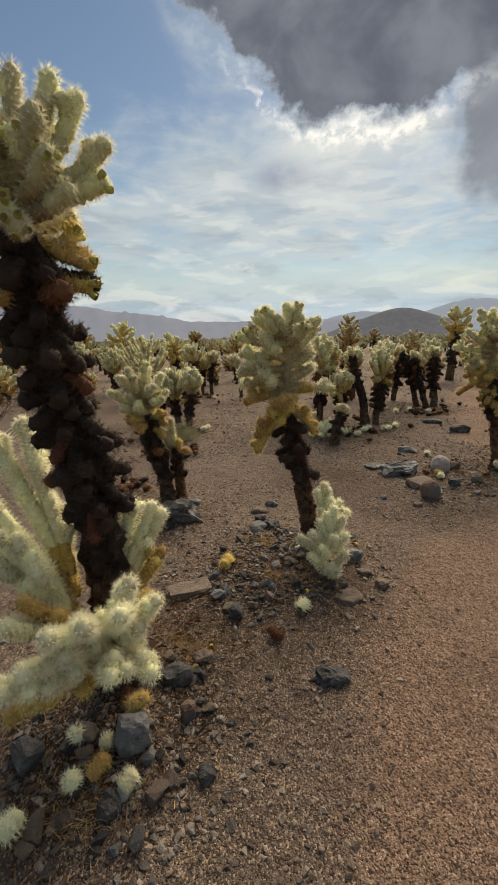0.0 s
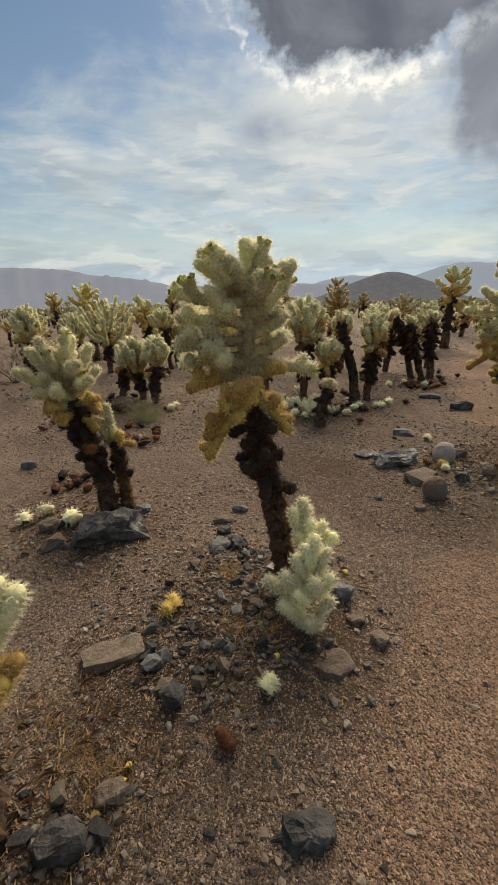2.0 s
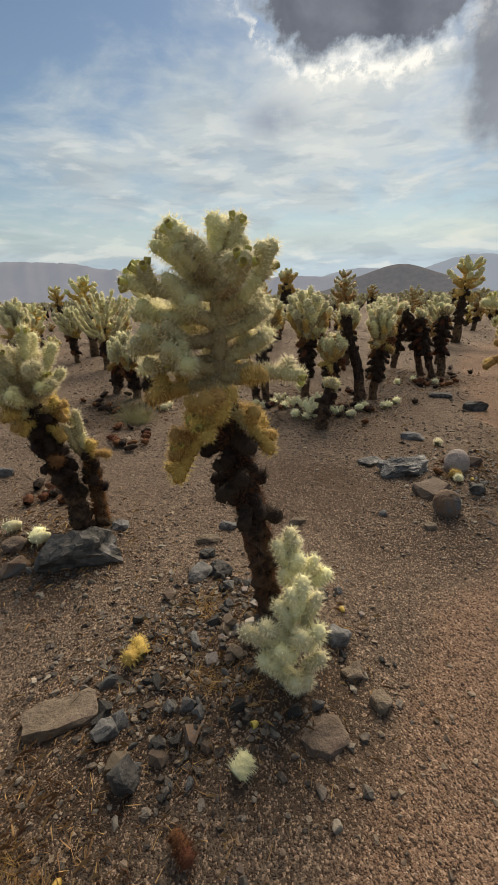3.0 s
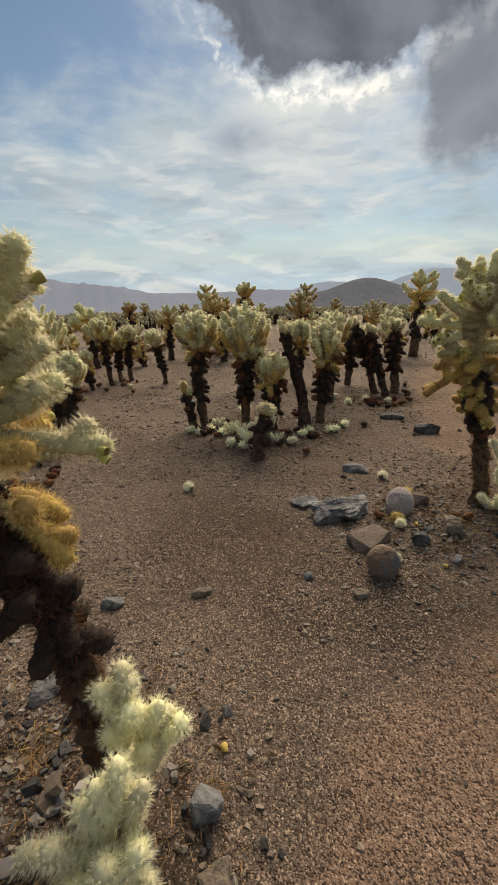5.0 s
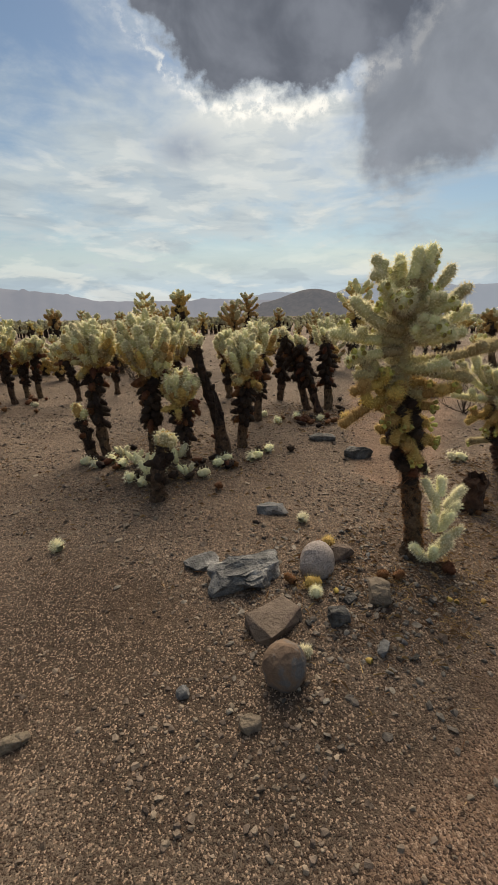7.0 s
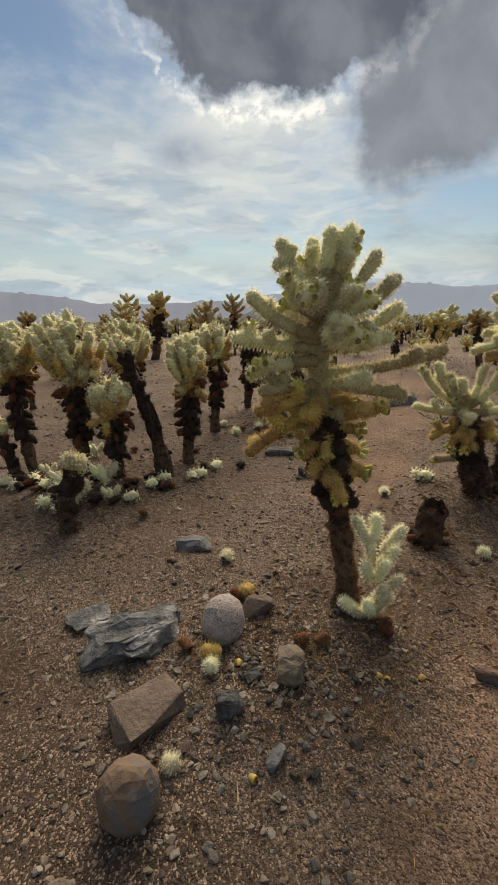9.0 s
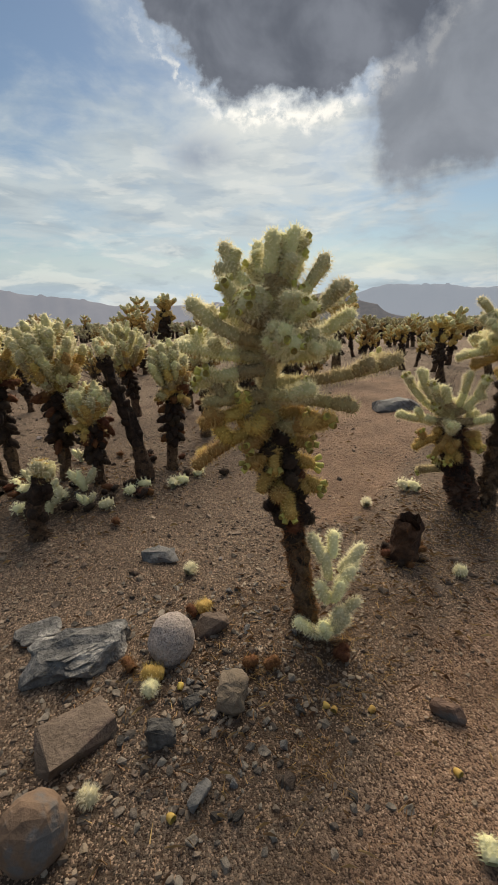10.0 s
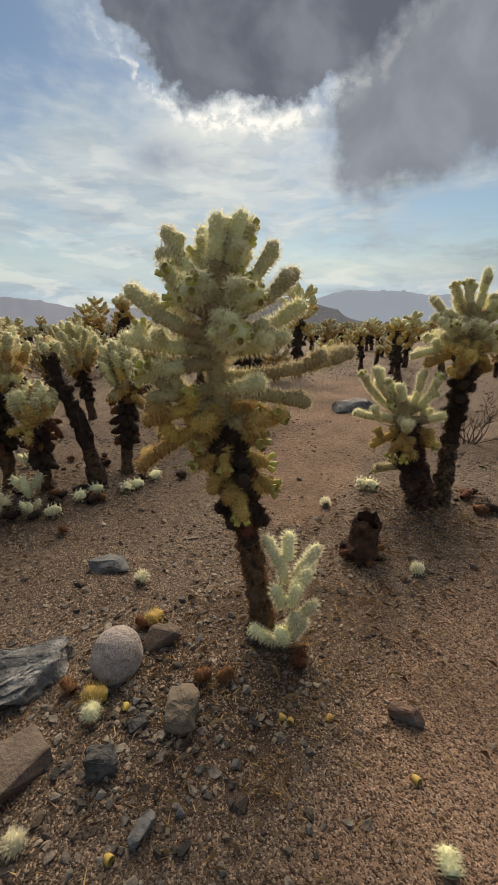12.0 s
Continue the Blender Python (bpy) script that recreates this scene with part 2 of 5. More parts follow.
M_SPINE = {"fresh": material("straw_spines", (0.83, 0.77, 0.54), (0.93, 0.89, 0.69), 9, 0.5, 0, vary=0.07, through_light=0.55),
           "pale": material("pale_spines", (0.92, 0.88, 0.64), (0.96, 0.94, 0.76), 9, 0.5, 0, vary=0.05, through_light=0.48),
           "golden": material("golden_spines", (0.67, 0.49, 0.18), (0.81, 0.64, 0.29), 9, 0.6, 0, vary=0.2, through_light=0.4),
           "tawny": material("tawny_spines", (0.64, 0.54, 0.33), (0.80, 0.71, 0.48), 9, 0.6, 0, vary=0.15, through_light=0.45),
           "dead": material("dead_spines", (0.035, 0.022, 0.016), (0.085, 0.05, 0.032), 9, 0.8, 0, vary=0.25, through_light=0.15),
           "rust": material("rust_spines", (0.17, 0.065, 0.03), (0.26, 0.12, 0.05), 9, 0.8, 0, vary=0.25, through_light=0.2)}
M_BARK = material("black_cholla_bark", (0.016, 0.011, 0.009), (0.05, 0.031, 0.022), 22, 0.95, 1.0, 70, c3=(0.09, 0.055, 0.035), c3_scale=14, c3_cut=0.62)
M_BARK_BARE = material("bare_brown_bark", (0.075, 0.045, 0.028), (0.15, 0.095, 0.06), 26, 0.95, 1.0, 60, c3=(0.03, 0.02, 0.015), c3_scale=18, c3_cut=0.55)
M_FRUIT = material("green_fruit", (0.36, 0.35, 0.09), (0.52, 0.47, 0.14), 40, 0.6, 0.1, 80)
M_DRY_FRUIT = material("dried_yellow_fruit", (0.42, 0.27, 0.06), (0.56, 0.40, 0.12), 40, 0.7, 0.1, 80)
M_FRUIT_TOP = material("dry_fruit_top", (0.16, 0.12, 0.03), (0.30, 0.22, 0.05), 60, 0.8, 0.1, 80)
M_DARK_ROCK = material("black_schist", (0.034, 0.032, 0.031), (0.085, 0.081, 0.078), 18, 0.7, 0.8, 35, c3=(0.16, 0.15, 0.15), c3_scale=9, c3_cut=0.64)
M_SLATE = material("blue_grey_stone", (0.10, 0.10, 0.102), (0.18, 0.176, 0.174), 15, 0.75, 0.6, 40, c3=(0.07, 0.06, 0.06), c3_scale=10, c3_cut=0.6)
M_GNEISS = material("banded_grey_gneiss", (0.07, 0.07, 0.072), (0.20, 0.198, 0.196), 11, 0.7, 1.0, 28, c3=(0.42, 0.40, 0.38), c3_scale=7, c3_cut=0.60, depth=0.05)
M_GRANITE = material("pale_granite", (0.36, 0.31, 0.28), (0.50, 0.44, 0.40), 70, 0.85, 0.6, 120, c3=(0.20, 0.16, 0.15), c3_scale=110, c3_cut=0.58)
M_BROWN_ROCK = material("brown_sandstone", (0.13, 0.10, 0.075), (0.20, 0.155, 0.12), 14, 0.9, 0.7, 50, c3=(0.12, 0.085, 0.07), c3_scale=7, c3_cut=0.6)
M_RUST_ROCK = material("rusty_varnished_stone", (0.13, 0.085, 0.06), (0.19, 0.125, 0.085), 10, 0.8, 0.4, 50, c3=(0.11, 0.105, 0.105), c3_scale=7, c3_cut=0.54)
M_PEBBLE = material("mixed_pebbles", (0.11, 0.083, 0.064), (0.215, 0.164, 0.128), 12, 0.8, 0.4, 60, vary=0.65, island=True)
M_RUBBLE = material("grey_brown_rubble", (0.07, 0.062, 0.055), (0.20, 0.168, 0.14), 20, 0.7, 0.5, 60, vary=0.7, island=True)
M_GRIT = material("granite_grit", (0.14, 0.092, 0.064), (0.23, 0.155, 0.11), 4, 0.85, 0.0, vary=0.65, island=True)
M_STRAW = material("dry_straw", (0.34, 0.20, 0.075), (0.50, 0.33, 0.14), 8, 0.8, 0, vary=0.2, island=True, through_light=0.3)
M_LITTER = material("brown_litter", (0.16, 0.085, 0.04), (0.34, 0.21, 0.10), 8, 0.85, 0, vary=0.45, island=True)
M_SAGE = material("dry_green_stems", (0.20, 0.20, 0.10), (0.32, 0.30, 0.17), 8, 0.8, 0, vary=0.2, island=True, through_light=0.3)
M_TWIG = material("bare_dark_twigs", (0.045, 0.03, 0.022), (0.10, 0.068, 0.048), 20, 0.9, 0.4, 60, island=True)
M_WOOD = material("rotten_brown_wood", (0.05, 0.03, 0.019), (0.12, 0.07, 0.038), 16, 0.95, 1.0, 40, c3=(0.30, 0.18, 0.09), c3_scale=9, c3_cut=0.66)
M_FAR_SCRUB = material("far_cholla_tops", (0.40, 0.37, 0.23), (0.58, 0.54, 0.37), 2.0, 0.9, 0, vary=0.4, island=True, through_light=0.3)
# far slopes: the haze of distance is put in as emission, by share
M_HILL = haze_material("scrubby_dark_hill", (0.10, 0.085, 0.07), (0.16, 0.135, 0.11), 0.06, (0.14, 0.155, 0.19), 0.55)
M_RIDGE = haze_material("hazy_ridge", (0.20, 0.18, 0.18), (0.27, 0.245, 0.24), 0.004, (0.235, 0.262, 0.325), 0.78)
M_RIDGE_FAR = haze_material("hazy_far_ridge", (0.20, 0.18, 0.18), (0.27, 0.245, 0.24), 0.003, (0.27, 0.315, 0.39), 0.85)


# ---- helpers of shape ----
def mesh_from(name, verts, faces, mats, slots=None, smooth=False):
    me = bpy.data.meshes.new(name)
    me.from_pydata([tuple(p) for p in verts], [], [tuple(f) for f in faces])
    for mt in mats:
        me.materials.append(mt)
    if slots is not None:
        me.polygons.foreach_set("material_index", np.asarray(slots, dtype=np.int32))
    if smooth:
        me.polygons.foreach_set("use_smooth", np.ones(len(me.polygons), dtype=bool))
    me.update()
    return me


def part(name, data, parent, m=None, label=""):
    """Links a mesh as one object under a thing or a part."""
    ob = new(name, data)
    ob.parent = parent
    if m is not None:
        ob.matrix_basis = m
    return tagged(ob, label)


def base_empty(name, x, y, z, turn=0.0):
    ob = new(name)
    ob.empty_display_size = 0.1
    ob.matrix_basis = pose(x, y, z, 0, 0, turn)
    return ob


def smooth_bump(x, y, cx, cy, r):
    return math.exp(-((x - cx) ** 2 + (y - cy) ** 2) / (r * r))


FALL = 0.026


def height(x, y):
    """The ground: nearly level, with low mounds of debris round the old plants, then falling gently away to the hills."""
    fade = math.exp(-((x * x + (y - 4) ** 2) / 900.0))
    h = 0.026 * noise.noise((x * 0.9, y * 0.9, 3.1)) + 0.013 * noise.noise((x * 3.1, y * 3.1, 7.7)) + 0.006 * noise.noise((x * 8.0, y * 8.0, 1.7))
    h += 0.10 * smooth_bump(x, y, -0.9, 1.22, 0.42) + 0.075 * smooth_bump(x, y, -0.05, 2.45, 0.42) + 0.03 * smooth_bump(x, y, 1.6, 4.3, 0.6)
    h += 0.05 * smooth_bump(x, y, -1.15, 3.05, 0.45) + 0.05 * smooth_bump(x, y, 0.4, 6.2, 0.8) + 0.05 * smooth_bump(x, y, 3.2, 5.5, 0.5)
    return h * fade - FALL * max(0.0, math.hypot(x - 0.8, y - 1.5) - 11.0)


TRAIL = ((0.7, -2.0, 0.9), (0.85, 1.5, 0.62), (1.25, 2.4, 0.55), (2.1, 3.0, 0.5), (2.9, 3.9, 0.55), (3.6, 4.4, 0.5), (5.5, 5.0, 0.8))
TRAIL_FAR = ((2.3, 5.6, 0.3), (2.9, 7.0, 0.6), (3.6, 8.6, 0.8), (4.4, 10.5, 0.8))


def on_trail(x, y):
    """1 on the trodden sand, falling to 0 away from it."""
    best = 0.0
    for line in (TRAIL, TRAIL_FAR):
        for (ax, ay, aw), (bx, by, bw) in zip(line, line[1:]):
            k = max(0.0, min(1.0, ((x - ax) * (bx - ax) + (y - ay) * (by - ay)) / ((bx - ax) ** 2 + (by - ay) ** 2)))
            d = math.hypot(x - ax - k * (bx - ax), y - ay - k * (by - ay)) / (aw + k * (bw - aw))
            best = max(best, 1.0 - min(1.0, max(0.0, (d - 0.7) / 0.6)))
    return best


def tube(points, radii, sides=10, lump=0.0, freq=9.0, seed=0, cap=True):
    """Verts and faces of a bent, lumpy, tapered tube."""
    verts, faces = [], []
    pts = [Vector(p) for p in points]
    for i, p in enumerate(pts):
        d = (pts[min(i + 1, len(pts) - 1)] - pts[max(i - 1, 0)]).normalized()
        a = d.cross(Vector((0.31, 0.95, 0.05))).normalized()
        b = d.cross(a)
        for k in range(sides):
            w = 2 * math.pi * (k + 0.5 * (i % 2)) / sides
            o = math.cos(w) * a + math.sin(w) * b
            q = p + o * radii[i]
            r = radii[i] * (1 + lump * noise.noise(q * freq + Vector((seed * 3.7, 0, 0))) + 0.6 * lump * noise.noise(q * freq * 2.7))
            verts.append(p + o * r)
    for i in range(len(pts) - 1):
        for k in range(sides):
            n = (k + 1) % sides
            faces.append((i * sides + k, i * sides + n, (i + 1) * sides + n, (i + 1) * sides + k))
    if cap:
        faces.append(tuple(range(sides))[::-1])
        faces.append(tuple((len(pts) - 1) * sides + k for k in range(sides)))
    return verts, faces


# ---- cholla joints: a fleshy capsule bristling with straw spines ----
def joint_shape(rng, sides, rings, areoles, spines, width, reach, body, length=0.16):
    """Verts, faces, slots of one joint along +z. Slot 0 is flesh, slot 1 spines."""
    verts, faces, slots = [], [], []

    def radius(k):
        end = min(1.0, (1 - k) / 0.18) if k > 0.82 else 1.0
        start = 0.72 + 0.28 * min(1.0, k / 0.2)
        return body * start * math.sqrt(max(0.0, 1 - (1 - end) ** 2)) * (1 + 0.06 * math.sin(k * 9))
    for i in range(rings + 1):
        k = i / rings * 0.985
        for s in range(sides):
            w = 2 * math.pi * (s + 0.5 * (i % 2)) / sides
            r = radius(k) * (1 + (0.13 if (s + i) % 2 else -0.08)) + 0.0008
            verts.append((math.cos(w) * r, math.sin(w) * r, k * length))
    for i in range(rings):
        for s in range(sides):
            n = (s + 1) % sides
            faces.append((i * sides + s, i * sides + n, (i + 1) * sides + n, (i + 1) * sides + s))
            slots.append(0)
    faces.append(tuple(rings * sides + s for s in range(sides)))
    slots.append(0)
    for a in range(areoles):
        k = 0.04 + 0.95 * ((a + 0.5) / areoles) ** 0.9
        w = a * 2.39996 + rng.uniform(-0.15, 0.15)
        out = Vector((math.cos(w), math.sin(w), 0.0))
        tip = (k - 0.8) / 0.2 if k > 0.8 else 0.0
        normal = (out * (1 - 0.75 * tip) + Vector((0, 0, 0.22 + 1.2 * tip))).normalized()
        p = out * radius(k) * 0.97 + Vector((0, 0, k * length))
        for _ in range(spines):
            d = (normal * 0.9 + Vector((rng.gauss(0, 0.34), rng.gauss(0, 0.34), rng.gauss(0, 0.34)))).normalized()
            side = d.cross(Vector((rng.gauss(0, 1), rng.gauss(0, 1), rng.gauss(0, 1)))).normalized() * width * 0.5
            n = len(verts)
            verts += [tuple(p - side), tuple(p + side), tuple(p + d * reach * rng.uniform(0.65, 1.15))]
            faces.append((n, n + 1, n + 2))
            slots.append(1)
    return verts, faces, slots


JOINTS = {}
for state in ("fresh", "pale", "golden", "tawny", "dead", "rust"):
    for level, (sides, rings, areoles, spines, width, reach, body) in enumerate(((8, 6, 66, 12, 0.0012, 0.023, 0.0225), (6, 3, 24, 7, 0.0030, 0.024, 0.0255))):
        count = {"fresh": 1.0, "pale": 1.1, "golden": 0.9, "tawny": 0.95, "dead": 0.55, "rust": 0.7}[state]
        for k in range(4):
            dense = 14 if state == "pale" and level == 0 else spines
            shape = joint_shape(random.Random(k * 17 + level), sides, rings, int(areoles * count), dense, width, reach, body)
            JOINTS[state, level, k] = mesh_from("joint_" + state, *shape[:2], [M_FLESH[state], M_SPINE[state]], shape[2], True)


def aim(p, d, r=1.0, length=1.0):
    return Matrix.Translation(p) @ Vector(d).to_track_quat("Z", "Y").to_matrix().to_4x4() @ Matrix.Diagonal((r, r, length, 1))


def fruit_mesh(body_mat, top_mat):
    verts, faces, slots = [], [], []
    for z, r in ((0.0, 0.006), (0.008, 0.0125), (0.024, 0.0145), (0.029, 0.013), (0.026, 0.008)):
        for s in range(9):
            w = 2 * math.pi * s / 9
            verts.append((math.cos(w) * r, math.sin(w) * r, z))
    for i in range(4):
        for s in range(9):
            n = (s + 1) % 9
            faces.append((i * 9 + s, i * 9 + n, (i + 1) * 9 + n, (i + 1) * 9 + s))
            slots.append(0 if i < 3 else 1)
    faces.append(tuple(36 + s for s in range(9)))
    slots.append(1)
    return mesh_from("fruit", verts, faces, [body_mat, top_mat], slots, True)


FRUIT = fruit_mesh(M_FRUIT, M_FRUIT_TOP)
DRY_FRUIT = fruit_mesh(M_DRY_FRUIT, M_FRUIT_TOP)


class Joint_sink:
    """Takes joints either as parts of a thing, or joined into one mesh for plants far off."""

    def __init__(self, thing, level, rng):
        self.thing, self.level, self.rng = thing, level, rng
        self.verts, self.faces, self.slots = [], [], []

    def add(self, state, p, d, r=1.0, length=1.0):
        if self.level < 2:
            name = {"dead": "dead_joint", "golden": "golden_joint", "tawny": "tawny_joint", "rust": "rusty_joint"}.get(state, "joint")
            return part(name, JOINTS[state, self.level, self.rng.randrange(4)], self.thing, aim(p, d, r, length))
        sh = joint_shape(self.rng, 5, 2, 5, 2, 0.014, 0.03, 0.045)
        m, n = aim(p, d, r, length), len(self.verts)
        base = {"fresh": 0, "pale": 0, "golden": 2, "tawny": 2, "dead": 4, "rust": 4}[state]
        self.verts += [m @ Vector(q) for q in sh[0]]
        self.faces += [tuple(i + n for i in f) for f in sh[1]]
        self.slots += [base + s for s in sh[2]]

    def fruit(self, p, d, joint=None):
        """A green fruit, on the joint that bears it where that is known."""
        if self.level == 0:
            ob = part("fruit", FRUIT, joint or self.thing, aim(p - d * 0.006, d, self.rng.uniform(0.72, 0.9), self.rng.uniform(0.9, 1.15)))
            if joint:
                ob.matrix_parent_inverse = joint.matrix_basis.inverted()


def toward(az, el):
    return Vector((math.cos(az) * math.cos(el), math.sin(az) * math.cos(el), math.sin(el)))


def grow(thing, rng, level, h, crown_h, crown_w, lean=(0, 0), branches=20, trunk_r=0.05, golden=0.36, skirt=9, dead=14, dead_droop=-0.5,
         fruits=0, fork=0.0, dead_len=0.7, bare=0.28, stem_r=1.6, rise=0.85, skirt_drop=0.12, bow=(0.0, 0.0), coat="dead"):
    """A cholla: black shaggy trunk, then a crown of spiny joints that spread below and stand upright above."""
    sink = Joint_sink(thing, level, rng)
    z0 = h - crown_h
    bend = [rng.uniform(-0.035, 0.035) for _ in range(4)]

    def axis(z):
        k = z / h
        arch = math.sin(math.pi * min(1.0, max(0.0, k)))
        return Vector((lean[0] * k + bow[0] * arch + bend[0] * math.sin(k * 5 + bend[1] * 60), lean[1] * k + bow[1] * arch + bend[2] * math.sin(k * 4 + bend[3] * 60), z))
    steps = 44 if level == 0 else (12 if level == 1 else 6)
    sides = 20 if level == 0 else (9 if level == 1 else 6)
    top = z0 + 0.3 * crown_h
    zs = [-0.05 + (top + 0.05) * i / steps for i in range(steps + 1)]
    radii = [trunk_r * (1.25 - 0.35 * min(1, i / steps * 1.6)) for i in range(steps + 1)]
    radii[0] *= 1.25
    verts, faces = tube([axis(z) for z in zs], radii, sides, 0.6, (24.0, 16.0, 13.0)[level], rng.random() * 9)
    slots = [1 if f[0] // sides < steps * bare else 0 for f in faces]
    for _ in range((5200, 300, 0)[level]):
        p, w = axis(rng.uniform(0.0, top)), rng.uniform(0, 2 * math.pi)
        d = (toward(w, 0) + Vector((rng.gauss(0, 0.4), rng.gauss(0, 0.4), rng.gauss(0, 0.5)))).normalized()
        p = p + toward(w, 0) * trunk_r * rng.uniform(0.75, 1.05)
        side = d.cross(Vector((rng.gauss(0, 1), rng.gauss(0, 1), 0.3))).normalized() * (0.0011 if level == 0 else 0.003)
        n = len(verts)
        verts += [p - side, p + side, p + d * rng.uniform(0.014, 0.032)]
        faces.append((n, n + 1, n + 2))
        slots.append(2)
    part("trunk", mesh_from("trunk", verts, faces, [M_BARK, M_BARK_BARE, M_SPINE[coat]], slots, level == 2), thing)
    # dead joints hanging on the trunk
    for i in range(dead):
        k = (i + rng.random()) / dead
        z = z0 * (0.42 + 0.62 * k)
        az = i * 2.4 + rng.uniform(-0.4, 0.4)
        d = toward(az, dead_droop + rng.uniform(-0.5, 0.4))
        p = axis(z) + toward(az, 0) * trunk_r * 0.55
        sink.add("dead" if rng.random() > 0.12 else "rust", p, d, rng.uniform(1.0, 1.5), dead_len * rng.uniform(0.6, 1.2))
    # golden skirt under the crown
    for i in range(skirt):
        az = i * 2.1 + rng.uniform(-0.5, 0.5)
        z = z0 + crown_h * rng.uniform(-skirt_drop, 0.14)
        d = toward(az, rng.uniform(-0.85, 0.35))
        p = axis(z) + toward(az, 0) * trunk_r * 0.7
        ln = rng.uniform(0.45, 0.95)
        old = "golden" if level != 1 or rng.random() < 0.4 else "rust"
        sink.add(old, p, d, rng.uniform(0.95, 1.25), ln)
        e = p + d * 0.125 * ln
        for _ in range(rng.choice((1, 1, 2))):
            d2 = toward(az + rng.uniform(-0.6, 0.6), rng.uniform(-1.2, 0.3))
            sink.add(old if rng.random() < 0.75 else "tawny", e, d2, rng.uniform(0.85, 1.1), rng.uniform(0.35, 0.6))
            if fruits and rng.random() < 0.5:
                sink.fruit(e + d2 * 0.07, d2)
    # stout stem
    n = max(1, int(crown_h * 0.76 / 0.11))
    for i in range(n):
        z = z0 + crown_h * 0.76 * i / n
        a, b = axis(z), axis(z + 0.14)
        sink.add("golden" if i / n < golden * 1.2 else "fresh", a, (b - a), stem_r * (1 - 0.3 * i / n), 1.05)
    # branches curve out from the stem to a rounded crown, then stand up at their ends
    centre, semi, tall = axis(z0 + crown_h * 0.46), max(0.05, crown_w * 0.5 - 0.075), max(0.05, crown_h * 0.54 - 0.095)
    for i in range(branches):
        f = (i + 0.5) / branches
        up = -0.62 + 1.60 * f
        az = i * 2.39996 + rng.uniform(-0.25, 0.25)
        ring = math.sqrt(max(0.03, 1 - up * up * 0.92))
        size = rng.uniform(0.82, 1.04)
        end = centre + Vector((math.cos(az) * semi * ring * size, math.sin(az) * semi * ring * size, tall * up * size))
        flat = math.hypot(end.x - centre.x, end.y - centre.y)
        start = axis(max(z0 * 0.98, min(z0 + crown_h * 0.80, end.z - rise * flat - 0.02)))
        knee = start.lerp(end, 0.55) + Vector((0, 0, -0.30 * (end - start).length)) + toward(az, 0) * 0.10 * semi
        chord = (end - start).length
        n = max(1, round(chord / (0.10 if level < 2 else 0.16)))
        pts = [start * (1 - k / n) ** 2 + knee * (2 * (k / n) * (1 - k / n)) + end * (k / n) ** 2 for k in range(n + 1)]
        for k in range(n):
            d = pts[k + 1] - pts[k]
            ln = d.length
            state = ("golden" if rng.random() < 0.5 else "tawny") if f < golden and rng.random() < 0.9 - 0.35 * k / n else ("tawny" if k == 0 else "fresh")
            sink.add(state, pts[k], d, rng.uniform(1.05, 1.3), ln / 0.135)
            if k and rng.random() < (0.62 if level < 2 else 0.3):
                a2 = az + rng.choice((-1, 1)) * rng.uniform(0.5, 1.2)
                d2 = toward(a2, rng.uniform(0.3, 1.1) + 0.25 * f)
                sink.add(state, pts[k], d2, rng.uniform(0.9, 1.1), rng.uniform(0.42, 0.72))
                if fruits and rng.random() < fruits:
                    sink.fruit(pts[k] + d2 * 0.085, toward(a2, 1.2))
        d = (pts[-1] - pts[-2]).normalized()
        for q in range((rng.choice((2, 2, 3)) if up < 0.75 else 2) if level < 2 else 1 + i % 2):
            a2 = az + (q - 0.7) * 1.0 + rng.uniform(-0.35, 0.35)
            d2 = (d * 0.55 + toward(a2, 0.35) * 0.5 + Vector((0, 0, rng.uniform(0.4, 1.0)))).normalized()
            ln = rng.uniform(0.42, 0.75)
            sink.add("golden" if f < golden * 0.6 else "fresh", pts[-1] - d * 0.03, d2, rng.uniform(1.05, 1.3), ln)
            if fruits and rng.random() < fruits:
                for _ in range(3):
                    sink.fruit(pts[-1] + d2 * (0.145 * ln - 0.02) + Vector((rng.uniform(-0.015, 0.015), rng.uniform(-0.015, 0.015), 0)), toward(rng.uniform(0, 6.3), 1.1))
    # leaders at the top
    for q in range((4 if level < 2 else 2) if crown_h > 0.3 else 1):
        a = axis(z0 + crown_h * 0.55) + toward(q * 1.7, 0) * 0.03
        b = axis(h - 0.03) + toward(q * 1.7 + 0.4, 0) * semi * 0.30 * (1 + q % 2) - Vector((0, 0, 0.05 * q * crown_h))
        n = max(1, round((b - a).length / 0.11))
        for k in range(n):
            p, e = a.lerp(b, k / n), a.lerp(b, (k + 1) / n)
            sink.add("fresh", p, e - p + Vector((rng.uniform(-0.01, 0.01), rng.uniform(-0.01, 0.01), 0)), rng.uniform(1.0, 1.2), (e - p).length / 0.14)
            if k and rng.random() < 0.8:
                sink.add("fresh", p, toward(rng.uniform(0, 6.3), rng.uniform(0.5, 1.1)), rng.uniform(0.9, 1.1), rng.uniform(0.4, 0.65))
    if level == 2:
        part("crown", mesh_from("crown", sink.verts, sink.faces, [M_FLESH["fresh"], M_SPINE["fresh"], M_FLESH["golden"], M_SPINE["golden"], M_FLESH["dead"], M_SPINE["dead"]],
                                sink.slots), thing)
    return sink, axis


def cholla(x, y, label, group="", level=1, seed=0, turn=0.0, **shape):
    thing = tagged(base_empty("cholla_cactus", x, y, height(x, y) - 0.01, 0.0), label, "cactus", group)
    grow(thing, random.Random(seed), level, **shape)
    return thing


KINDS = {"f": "fresh", "t": "tawny", "g": "golden", "p": "pale", "d": "dead"}


